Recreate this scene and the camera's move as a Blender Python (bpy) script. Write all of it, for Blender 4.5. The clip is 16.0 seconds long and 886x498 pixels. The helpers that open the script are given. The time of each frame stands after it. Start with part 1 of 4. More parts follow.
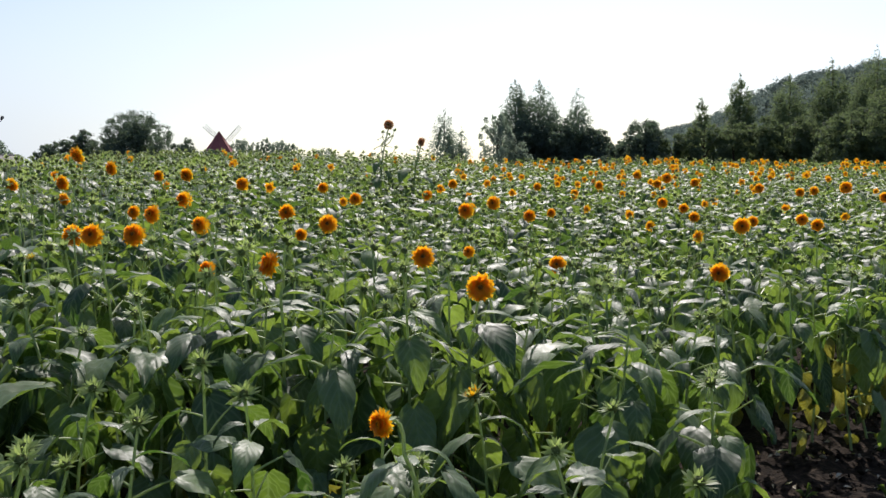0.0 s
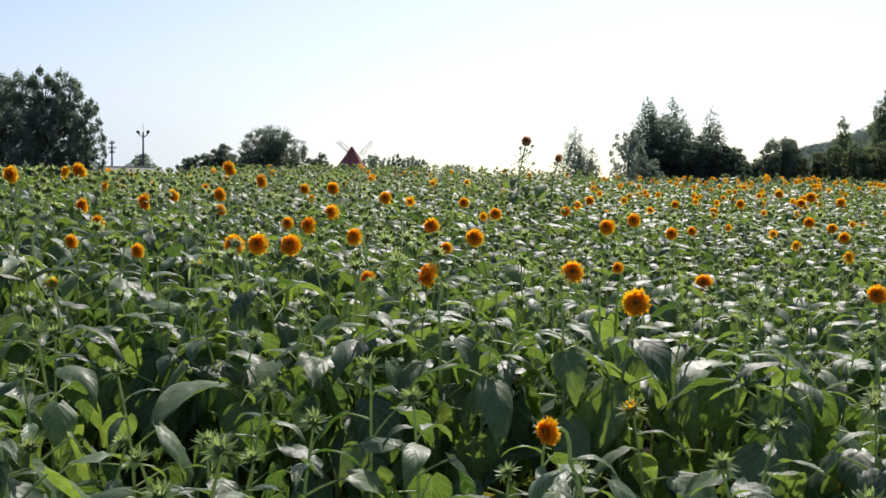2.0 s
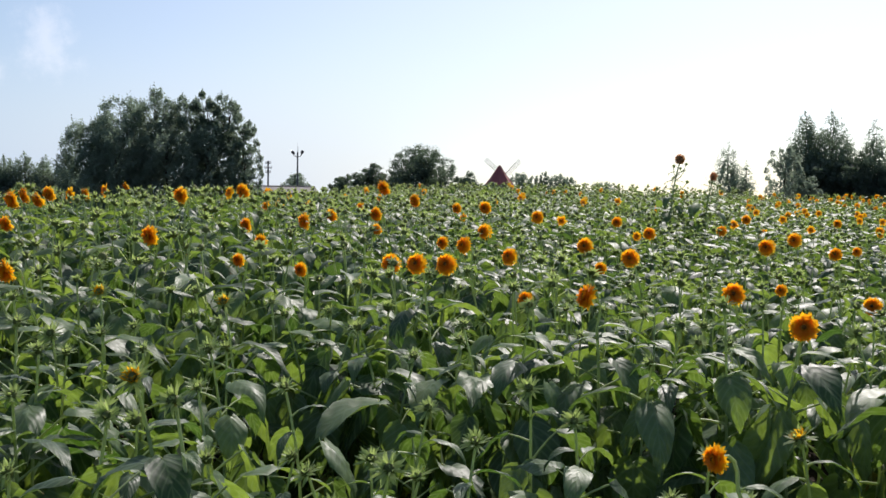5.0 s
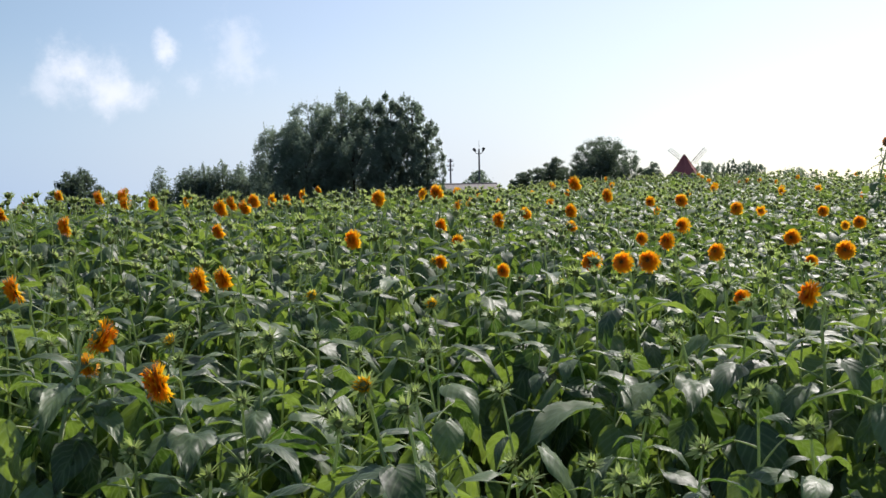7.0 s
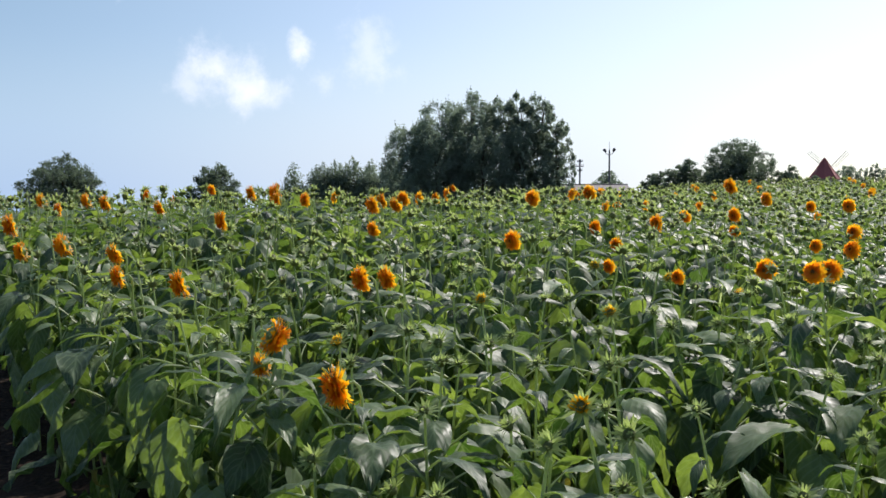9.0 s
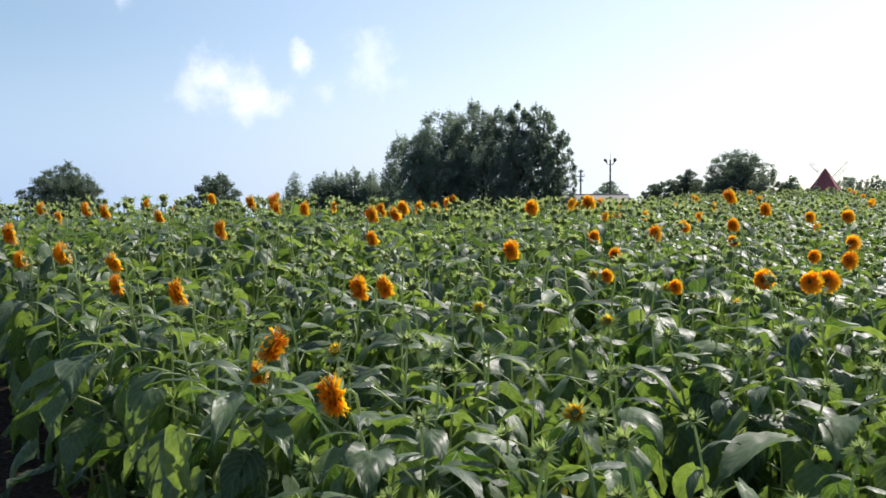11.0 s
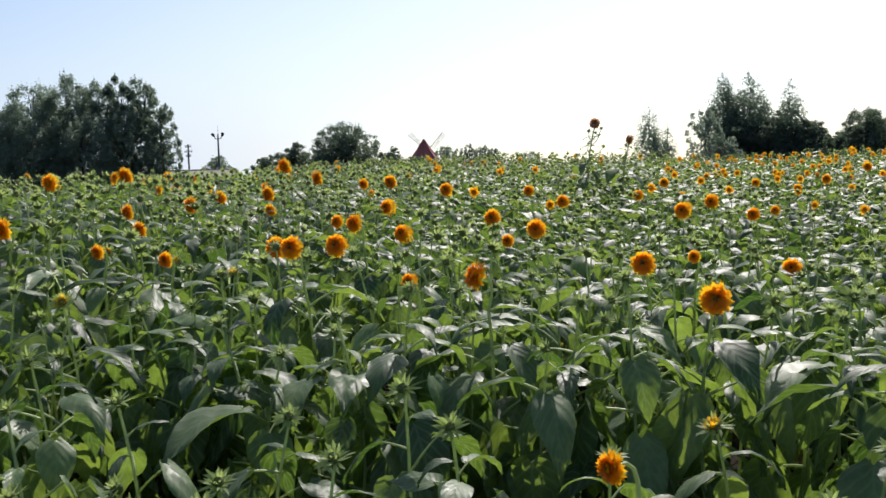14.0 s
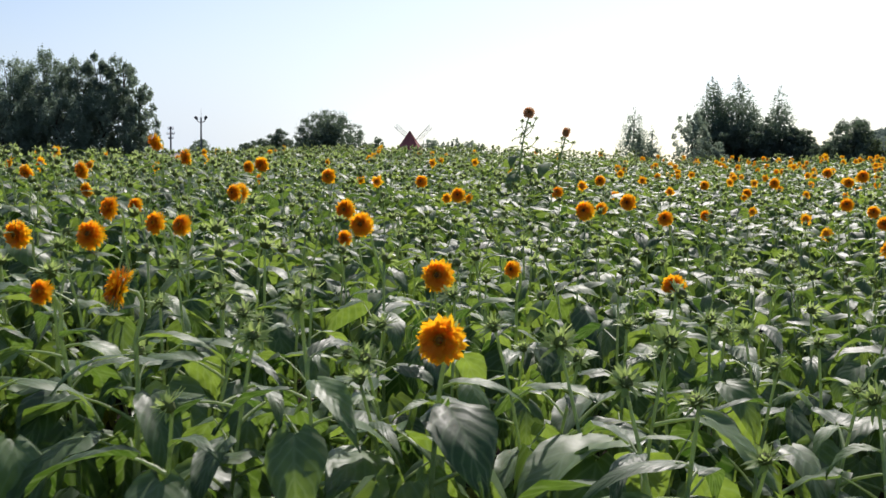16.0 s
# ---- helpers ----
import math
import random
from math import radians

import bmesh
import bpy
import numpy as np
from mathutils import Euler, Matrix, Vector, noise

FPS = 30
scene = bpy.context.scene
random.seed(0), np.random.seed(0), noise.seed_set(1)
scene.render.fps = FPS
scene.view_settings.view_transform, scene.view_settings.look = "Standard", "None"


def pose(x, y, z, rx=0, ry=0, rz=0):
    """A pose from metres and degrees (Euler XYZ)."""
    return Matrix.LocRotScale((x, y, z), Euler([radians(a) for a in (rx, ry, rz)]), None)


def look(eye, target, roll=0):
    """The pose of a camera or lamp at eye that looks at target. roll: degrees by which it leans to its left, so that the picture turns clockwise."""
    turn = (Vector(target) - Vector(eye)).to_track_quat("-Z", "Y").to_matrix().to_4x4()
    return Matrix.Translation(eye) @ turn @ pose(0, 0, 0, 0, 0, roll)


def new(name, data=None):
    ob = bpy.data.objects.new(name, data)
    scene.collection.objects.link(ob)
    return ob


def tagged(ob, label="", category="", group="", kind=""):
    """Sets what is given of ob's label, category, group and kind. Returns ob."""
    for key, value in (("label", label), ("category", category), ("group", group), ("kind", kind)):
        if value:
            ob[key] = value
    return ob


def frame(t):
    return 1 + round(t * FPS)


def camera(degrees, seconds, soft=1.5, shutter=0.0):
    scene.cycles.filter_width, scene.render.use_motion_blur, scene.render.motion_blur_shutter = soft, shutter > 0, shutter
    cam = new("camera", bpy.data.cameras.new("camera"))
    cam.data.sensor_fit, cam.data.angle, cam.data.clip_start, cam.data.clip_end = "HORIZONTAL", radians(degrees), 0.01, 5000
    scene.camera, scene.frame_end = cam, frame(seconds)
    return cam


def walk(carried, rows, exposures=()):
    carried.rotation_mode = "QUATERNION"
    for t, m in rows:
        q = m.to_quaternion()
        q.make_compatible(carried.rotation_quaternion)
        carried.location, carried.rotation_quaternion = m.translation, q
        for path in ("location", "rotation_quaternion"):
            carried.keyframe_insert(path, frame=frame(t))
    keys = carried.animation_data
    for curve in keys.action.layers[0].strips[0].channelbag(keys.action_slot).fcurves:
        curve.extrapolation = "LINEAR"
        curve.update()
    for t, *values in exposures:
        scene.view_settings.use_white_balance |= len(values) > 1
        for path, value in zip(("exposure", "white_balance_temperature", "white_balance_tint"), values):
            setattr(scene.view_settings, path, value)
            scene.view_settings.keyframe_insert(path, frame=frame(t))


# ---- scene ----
cam = camera(45.0, 16.0, soft=1.5, shutter=0.15)
PATH = [
    (0, 0.0, 0.0, 1.6, 0.01, -2.35, -0.6),
    (0.5, -0.028, -0.028, 1.595, 1.29, -2.35, -0.3),
    (1, -0.068, -0.071, 1.591, 3.68, -2.25, 0.2),
    (1.5, -0.107, -0.105, 1.593, 5.21, -1.87, 0.6),
    (2, -0.137, -0.119, 1.591, 6.78, -1.47, 0.3),
    (2.5, -0.151, -0.126, 1.602, 9.41, -0.94, 0.3),
    (3, -0.14, -0.113, 1.599, 10.07, -0.57, 0.1),
    (3.2, -0.141, -0.111, 1.602, 10.4, -0.74, 0.3),
    (5.3, -0.216, -0.15, 1.606, 16.04, -0.52, 0.31),
    (5.5, -0.236, -0.145, 1.612, 17.11, -0.57, 0.21),
    (6, -0.25, -0.143, 1.61, 19.14, -0.74, 0.31),
    (6.5, -0.285, -0.149, 1.612, 21.46, -0.73, 0.11),
    (7, -0.326, -0.12, 1.634, 24.39, -0.78, -1.08),
    (7.5, -0.423, -0.047, 1.648, 24.19, -0.69, -0.88),
    (8, -0.557, -0.024, 1.656, 26.2, -0.89, 0.22),
    (8.5, -0.649, -0.017, 1.644, 28.93, -0.88, 0.02),
    (8.7, -0.665, -0.0, 1.647, 30.38, -0.99, 0.23),
    (10.8, -0.659, 0.011, 1.646, 32.25, -0.27, 0.13),
    (11, -0.646, 0.0, 1.644, 31.13, -0.24, 0.33),
    (11.5, -0.632, 0.014, 1.644, 28.46, -0.02, 0.32),
    (12, -0.606, 0.038, 1.644, 25.64, 0.14, 0.32),
    (12.5, -0.553, 0.061, 1.643, 22.06, 0.1, -0.39),
    (13, -0.418, 0.149, 1.637, 17.42, -0.51, -1.49),
    (13.5, -0.201, 0.274, 1.651, 13.51, -0.47, -0.69),
    (14, -0.084, 0.505, 1.607, 10.93, -1.94, -2.2),
    (14.5, 0.031, 0.902, 1.584, 8.57, -0.94, -2.1),
    (15, 0.306, 1.244, 1.601, 11.17, -0.88, 0.0),
    (15.5, 0.547, 1.642, 1.578, 11.23, -3.37, -0.8),
    (16, 0.677, 2.153, 1.571, 10.36, -2.26, 0.2),
]
walk(cam, [(t, pose(x, y, z, 90 + pitch, 0, yaw) @ pose(0, 0, 0, 0, 0, roll)) for t, x, y, z, yaw, pitch, roll in PATH],
     [(0, -0.05, 6500, 16), (3, -0.02, 6500, 16), (5.5, -0.03, 6500, 16), (8.5, 0.08, 6500, 16), (11, 0.22, 6500, 16), (12.5, 0.17, 6500, 16), (13.5, 0.03, 6500, 16), (16, 0.0, 6500, 16)])

# ---- world, sun, exposure ----
SUN_AZ, SUN_EL = 8.0, 46.0          # degrees right of straight ahead, degrees above the horizon
world = bpy.data.worlds.new("sky")
scene.world = world
world.use_nodes = True
wn, wl = world.node_tree.nodes, world.node_tree.links
wn.clear()
w_out = wn.new("ShaderNodeOutputWorld")
w_bg = wn.new("ShaderNodeBackground")
w_sky = wn.new("ShaderNodeTexSky")
w_sky.sky_type = "NISHITA"
w_sky.sun_disc = False
w_sky.sun_elevation = radians(SUN_EL)
w_sky.sun_rotation = radians(SUN_AZ)
w_sky.air_density, w_sky.dust_density, w_sky.ozone_density = 1.0, 1.3, 1.4
w_bg.inputs["Strength"].default_value = 0.136


def cloud_layer(colour, centre, size, fade, seed):
    """A small cumulus in the sky round a direction: a ragged patch that lightens the sky's colour."""
    co = wn.new("ShaderNodeTexCoord")
    no = wn.new("ShaderNodeTexNoise")
    no.inputs["Scale"].default_value = 11.0 + 1.7 * seed
    no.inputs["Detail"].default_value = 7.0
    no.inputs["Roughness"].default_value = 0.62
    wl.new(co.outputs["Generated"], no.inputs["Vector"])
    sub = wn.new("ShaderNodeVectorMath")
    sub.operation = "SUBTRACT"
    wl.new(no.outputs["Color"], sub.inputs[0])
    sub.inputs[1].default_value = (0.5, 0.5, 0.5)
    sc = wn.new("ShaderNodeVectorMath")
    sc.operation = "SCALE"
    wl.new(sub.outputs[0], sc.inputs[0])
    sc.inputs["Scale"].default_value = size * 4.2
    ad = wn.new("ShaderNodeVectorMath")
    wl.new(co.outputs["Generated"], ad.inputs[0])
    wl.new(sc.outputs[0], ad.inputs[1])
    di = wn.new("ShaderNodeVectorMath")
    di.operation = "DISTANCE"
    wl.new(ad.outputs[0], di.inputs[0])
    di.inputs[1].default_value = Vector(centre).normalized()
    mr = wn.new("ShaderNodeMapRange")
    mr.interpolation_type = "SMOOTHSTEP"
    wl.new(di.outputs["Value"], mr.inputs["Value"])
    for key, value in (("From Min", size * 1.25), ("From Max", size * 0.1), ("To Min", 0.0), ("To Max", fade)):
        mr.inputs[key].default_value = value
    mx = wn.new("ShaderNodeMix")
    mx.data_type = "RGBA"
    wl.new(mr.outputs["Result"], mx.inputs["Factor"])
    wl.new(colour, mx.inputs["A"])
    mx.inputs["B"].default_value = (8.6, 8.8, 9.2, 1)
    return mx.outputs["Result"]


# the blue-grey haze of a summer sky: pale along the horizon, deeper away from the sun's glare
def spread(value, *pairs):
    node = wn.new("ShaderNodeMapRange")
    node.interpolation_type = "SMOOTHSTEP"
    wl.new(value, node.inputs["Value"])
    for key, v in zip(("From Min", "From Max", "To Min", "To Max"), pairs):
        node.inputs[key].default_value = v
    return node.outputs["Result"]


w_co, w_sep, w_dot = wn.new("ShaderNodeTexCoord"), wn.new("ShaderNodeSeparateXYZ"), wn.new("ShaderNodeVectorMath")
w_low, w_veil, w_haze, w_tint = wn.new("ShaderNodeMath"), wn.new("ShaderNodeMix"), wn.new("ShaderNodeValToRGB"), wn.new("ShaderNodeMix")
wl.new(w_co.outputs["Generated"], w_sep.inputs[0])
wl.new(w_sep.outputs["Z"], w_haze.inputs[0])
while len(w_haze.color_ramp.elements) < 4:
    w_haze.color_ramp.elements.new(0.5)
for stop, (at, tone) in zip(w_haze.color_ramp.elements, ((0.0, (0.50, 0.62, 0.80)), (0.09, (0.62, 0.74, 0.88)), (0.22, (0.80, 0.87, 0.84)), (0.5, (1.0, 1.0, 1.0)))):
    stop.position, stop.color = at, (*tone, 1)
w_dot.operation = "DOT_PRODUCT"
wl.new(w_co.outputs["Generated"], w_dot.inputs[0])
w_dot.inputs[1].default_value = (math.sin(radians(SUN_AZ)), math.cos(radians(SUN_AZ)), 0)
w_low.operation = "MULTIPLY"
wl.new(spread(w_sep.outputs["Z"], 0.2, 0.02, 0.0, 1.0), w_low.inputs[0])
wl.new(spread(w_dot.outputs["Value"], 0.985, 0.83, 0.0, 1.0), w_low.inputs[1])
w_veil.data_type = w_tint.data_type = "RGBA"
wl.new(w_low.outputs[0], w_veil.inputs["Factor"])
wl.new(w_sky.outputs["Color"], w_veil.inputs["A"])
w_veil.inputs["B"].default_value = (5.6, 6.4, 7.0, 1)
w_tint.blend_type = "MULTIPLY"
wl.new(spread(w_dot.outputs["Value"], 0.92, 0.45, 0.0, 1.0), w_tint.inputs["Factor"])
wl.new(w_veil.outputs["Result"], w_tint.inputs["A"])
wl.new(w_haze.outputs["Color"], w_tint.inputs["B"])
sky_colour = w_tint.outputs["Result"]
for k, (cx, cy, cz, size, fade) in enumerate(((-0.660, 0.737, 0.146, 0.034, 0.58), (-0.684, 0.716, 0.137, 0.024, 0.36),
                                              (-0.613, 0.772, 0.167, 0.016, 0.6), (-0.566, 0.806, 0.170, 0.036, 0.3),
                                              (-0.715, 0.652, 0.222, 0.020, 0.6))):
    sky_colour = cloud_layer(sky_colour, (cx, cy, cz), size, fade, k)
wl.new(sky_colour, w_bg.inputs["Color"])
wl.new(w_bg.outputs[0], w_out.inputs[0])

sun = new("sun", bpy.data.lights.new("sun", "SUN"))
sun.data.energy, sun.data.angle, sun.data.color = 5.0, radians(0.6), (1.0, 0.96, 0.89)
sun_way = Vector((math.sin(radians(SUN_AZ)) * math.cos(radians(SUN_EL)), math.cos(radians(SUN_AZ)) * math.cos(radians(SUN_EL)), math.sin(radians(SUN_EL))))
sun.matrix_world = look(sun_way * 60, (0, 0, 0))


# ---- materials ----
def material(name):
    m = bpy.data.materials.new(name)
    m.use_nodes = True
    n = m.node_tree.nodes
    return m, n, m.node_tree.links, n["Principled BSDF"], n["Material Output"]


def random_value(n, l):
    """One number for each piece: the object's and the island's random numbers, added and wrapped."""
    oi, ge, ad = n.new("ShaderNodeObjectInfo"), n.new("ShaderNodeNewGeometry"), n.new("ShaderNodeMath")
    l.new(oi.outputs["Random"], ad.inputs[0])
    l.new(ge.outputs["Random Per Island"], ad.inputs[1])
    fr = n.new("ShaderNodeMath")
    fr.operation = "FRACT"
    l.new(ad.outputs[0], fr.inputs[0])
    return fr.outputs[0]


def ramp(n, l, value, *stops):
    r = n.new("ShaderNodeValToRGB")
    while len(r.color_ramp.elements) < len(stops):
        r.color_ramp.elements.new(0.5)
    for e, (at, col) in zip(r.color_ramp.elements, stops):
        e.position, e.color = at, (*col, 1)
    l.new(value, r.inputs[0])
    return r.outputs[0]


def noise_tex(n, l, scale, detail=4.0, coords="Object"):
    co, no = n.new("ShaderNodeTexCoord"), n.new("ShaderNodeTexNoise")
    no.inputs["Scale"].default_value, no.inputs["Detail"].default_value = scale, detail
    l.new(co.outputs[coords], no.inputs["Vector"])
    return no.outputs["Fac"]


def mixed(n, l, a, b, fac, mode="MIX"):
    mx = n.new("ShaderNodeMix")
    mx.data_type, mx.blend_type = "RGBA", mode
    for key, v in (("A", a), ("B", b)):
        if isinstance(v, tuple):
            mx.inputs[key].default_value = (*v, 1)
        else:
            l.new(v, mx.inputs[key])
    if isinstance(fac, float):
        mx.inputs["Factor"].default_value = fac
    else:
        l.new(fac, mx.inputs["Factor"])
    return mx.outputs["Result"]


def thin(m_parts, colour, through_colour, share):
    """Lets part of the light through a thin blade or petal."""
    m, n, l, bsdf, out = m_parts
    tr, ms = n.new("ShaderNodeBsdfTranslucent"), n.new("ShaderNodeMixShader")
    if isinstance(through_colour, tuple):
        tr.inputs["Color"].default_value = (*through_colour, 1)
    else:
        l.new(through_colour, tr.inputs["Color"])
    if colour is not None:
        l.new(colour, bsdf.inputs["Base Color"])
    ms.inputs[0].default_value = share
    l.new(bsdf.outputs[0], ms.inputs[1])
    l.new(tr.outputs[0], ms.inputs[2])
    l.new(ms.outputs[0], out.inputs["Surface"])


def leaf_material(name, dark, light, glow_dark, glow_light, share=0.38, rough=0.47):
    parts = m, n, l, bsdf, out = material(name)
    rv = random_value(n, l)
    stain = noise_tex(n, l, 16.0, 5.0)
    base = ramp(n, l, rv, (0.0, dark), (1.0, light))
    base = mixed(n, l, base, ramp(n, l, stain, (0.35, (0.55, 0.6, 0.5)), (0.65, (1.0, 1.0, 1.0))), 0.5, "MULTIPLY")
    # veins: a midrib and side ribs that run forward from it
    uv, sep = n.new("ShaderNodeUVMap"), n.new("ShaderNodeSeparateXYZ")
    l.new(uv.outputs[0], sep.inputs[0])

    def calc(op, a, b=0.0):
        x = n.new("ShaderNodeMath")
        x.operation = op
        for i, v in enumerate((a, b)):
            if isinstance(v, float):
                x.inputs[i].default_value = v
            else:
                l.new(v, x.inputs[i])
        return x.outputs[0]

    off = calc("ABSOLUTE", calc("SUBTRACT", sep.outputs["Y"], 0.5))
    wave = calc("PINGPONG", calc("SUBTRACT", calc("MULTIPLY", sep.outputs["X"], 7.0), calc("MULTIPLY", off, 5.0)), 0.5)
    rib = calc("SUBTRACT", 1.0, calc("MINIMUM", calc("MULTIPLY", wave, 5.0), 1.0))
    mid = calc("SUBTRACT", 1.0, calc("MINIMUM", calc("MULTIPLY", off, 22.0), 1.0))
    vein = calc("MAXIMUM", rib, mid)
    base = mixed(n, l, base, tuple(min(1, c * 1.9 + 0.02) for c in light), calc("MULTIPLY", vein, 0.22))
    bump = n.new("ShaderNodeBump")
    bump.inputs["Strength"].default_value, bump.inputs["Distance"].default_value = 0.65, 0.006
    l.new(calc("ADD", calc("MULTIPLY", wave, 0.40), calc("MULTIPLY", noise_tex(n, l, 26.0, 2.0), 0.34)), bump.inputs["Height"])
    l.new(bump.outputs[0], bsdf.inputs["Normal"])
    rg = n.new("ShaderNodeMapRange")
    l.new(noise_tex(n, l, 38.0, 4.0), rg.inputs["Value"])
    for key, value in (("From Min", 0.3), ("From Max", 0.7), ("To Min", rough - 0.05), ("To Max", rough + 0.08)):
        rg.inputs[key].default_value = value
    l.new(rg.outputs["Result"], bsdf.inputs["Roughness"])
    bsdf.inputs["Specular IOR Level"].default_value = 0.40
    bsdf.inputs["Sheen Weight"].default_value, bsdf.inputs["Sheen Roughness"].default_value = 0.06, 0.4
    bsdf.inputs["Sheen Tint"].default_value = (0.82, 0.90, 0.80, 1)
    glow = mixed(n, l, ramp(n, l, rv, (0.0, glow_dark), (1.0, glow_light)), ramp(n, l, noise_tex(n, l, 34.0, 5.0), (0.35, (0.45, 0.5, 0.4)), (0.68, (1.0, 1.0, 1.0))), 0.75, "MULTIPLY")
    thin(parts, base, mixed(n, l, glow, (0.34, 0.46, 0.16), calc("MULTIPLY", vein, 0.45)), share)
    return m


def soft_material(name, dark, light, glow=None, share=0.4, rough=0.6, scale=60.0):
    parts = m, n, l, bsdf, out = material(name)
    base = ramp(n, l, random_value(n, l), (0.0, dark), (1.0, light))
    grain = noise_tex(n, l, scale, 4.0)
    base = mixed(n, l, base, ramp(n, l, grain, (0.3, (0.6, 0.6, 0.6)), (0.7, (1.0, 1.0, 1.0))), 0.6, "MULTIPLY")
    bsdf.inputs["Roughness"].default_value = rough
    if rough > 0.8:
        bsdf.inputs["Specular IOR Level"].default_value = 0.15
    if glow:
        thin(parts, base, glow, share)
    else:
        l.new(base, bsdf.inputs["Base Color"])
        bump = n.new("ShaderNodeBump")
        bump.inputs["Strength"].default_value, bump.inputs["Distance"].default_value = 0.4, 0.2 / scale
        l.new(grain, bump.inputs["Height"])
        l.new(bump.outputs[0], bsdf.inputs["Normal"])
    return m


LEAF = leaf_material("sunflower leaf", (0.044, 0.080, 0.038), (0.138, 0.208, 0.090), (0.08, 0.19, 0.018), (0.41, 0.58, 0.066))
LEAF_DRY = leaf_material("yellowing leaf", (0.14, 0.12, 0.02), (0.30, 0.28, 0.05), (0.35, 0.32, 0.03), (0.5, 0.45, 0.06))
STALK = soft_material("green stalk", (0.28, 0.36, 0.17), (0.46, 0.54, 0.28), (0.54, 0.66, 0.25), 0.45, 0.5)
BRACT = soft_material("bud bract", (0.22, 0.31, 0.10), (0.34, 0.44, 0.16), (0.44, 0.56, 0.16), 0.5, 0.5)
BUD_CORE = soft_material("bud centre", (0.13, 0.16, 0.045), (0.21, 0.24, 0.065), (0.30, 0.34, 0.08), 0.35, 0.7, 300.0)
PETAL = soft_material("sunflower petal", (0.95, 0.46, 0.009), (1.0, 0.63, 0.02), (1.0, 0.56, 0.015), 0.66, 0.55, 40.0)
# Inner petals: a deeper orange, with shade among the petals put into it.
PETAL_INNER_SHADED = soft_material("shaded inner sunflower petal", (0.86, 0.30, 0.007), (0.98, 0.42, 0.013), (0.98, 0.42, 0.010), 0.6, 0.55, 40.0)
PETAL_FADED = soft_material("faded sunflower petal", (0.55, 0.30, 0.16), (0.70, 0.40, 0.22), (0.75, 0.42, 0.20), 0.55, 0.7, 40.0)
DISC = soft_material("seed disc", (0.13, 0.050, 0.010), (0.26, 0.105, 0.016), None, 0, 0.9, 400.0)
# Lightened and blued: the haze before these trees is painted into the leaves.
FOLIAGE = soft_material("haze-lifted tree foliage", (0.100, 0.142, 0.120), (0.142, 0.188, 0.146), (0.32, 0.42, 0.28), 0.5, 0.8, 1.2)
# Pale leaves, made paler still by distance haze mixed into the colour.
FOLIAGE_PALE_HAZE = soft_material("haze-pale tree foliage", (0.15, 0.195, 0.155), (0.22, 0.275, 0.20), (0.42, 0.51, 0.36), 0.5, 0.8, 1.2)
FOLIAGE_BLUE = soft_material("conifer foliage", (0.075, 0.108, 0.098), (0.110, 0.148, 0.122), (0.30, 0.40, 0.25), 0.48, 0.8, 1.2)
# Haze over the far hill is put into this paler, bluer colour.
FOLIAGE_HAZED = soft_material("hazed hill foliage", (0.108, 0.148, 0.146), (0.138, 0.180, 0.168), (0.22, 0.29, 0.24), 0.46, 0.85, 0.3)
FOLIAGE_DARK = soft_material("dark hedge foliage", (0.055, 0.082, 0.072), (0.090, 0.118, 0.096), (0.19, 0.27, 0.15), 0.44, 0.8, 1.2)
FOLIAGE_GREEN = soft_material("green foliage", (0.058, 0.090, 0.060), (0.092, 0.130, 0.074), (0.23, 0.31, 0.12), 0.45, 0.8, 1.2)
STRAW = soft_material("dry straw", (0.30, 0.26, 0.17), (0.48, 0.43, 0.32), None, 0, 0.7, 90.0)
BARK = soft_material("bark", (0.06, 0.045, 0.03), (0.11, 0.085, 0.06), None, 0, 0.9, 12.0)
METAL = soft_material("galvanised steel", (0.10, 0.10, 0.10), (0.14, 0.14, 0.14), None, 0, 0.5, 20.0)
ROOF_RED = soft_material("red roof tile", (0.30, 0.075, 0.065), (0.38, 0.10, 0.085), None, 0, 0.7, 8.0)
ROOF_GREY = soft_material("grey-beige sheet roofing", (0.20, 0.18, 0.16), (0.26, 0.235, 0.21), None, 0, 0.75, 5.0)
PLASTER = soft_material("cream plaster", (0.5, 0.46, 0.38), (0.58, 0.53, 0.44), None, 0, 0.85, 6.0)
BLADE = soft_material("weathered white timber", (0.5, 0.5, 0.48), (0.6, 0.6, 0.58), None, 0, 0.7, 10.0)
GLASS = soft_material("dark window pane", (0.03, 0.035, 0.04), (0.04, 0.045, 0.05), None, 0, 0.1, 5.0)


def soil_material():
    m, n, l, bsdf, out = material("dry garden soil")
    big, fine = noise_tex(n, l, 0.7, 5.0), noise_tex(n, l, 26.0, 8.0)
    base = ramp(n, l, fine, (0.3, (0.009, 0.006, 0.004)), (0.55, (0.025, 0.017, 0.011)), (0.8, (0.085, 0.062, 0.042)))
    base = mixed(n, l, base, ramp(n, l, big, (0.4, (0.6, 0.58, 0.55)), (0.65, (1.0, 1.0, 1.0))), 0.7, "MULTIPLY")
    l.new(base, bsdf.inputs["Base Color"])
    bsdf.inputs["Roughness"].default_value = 0.95
    bsdf.inputs["Specular IOR Level"].default_value = 0.1
    bump = n.new("ShaderNodeBump")
    bump.inputs["Strength"].default_value, bump.inputs["Distance"].default_value = 0.9, 0.03
    l.new(fine, bump.inputs["Height"])
    l.new(bump.outputs[0], bsdf.inputs["Normal"])
    return m


SOIL = soil_material()
HILL_MAT = soft_material("wooded slope", (0.05, 0.075, 0.04), (0.08, 0.11, 0.06), None, 0, 0.9, 0.25)


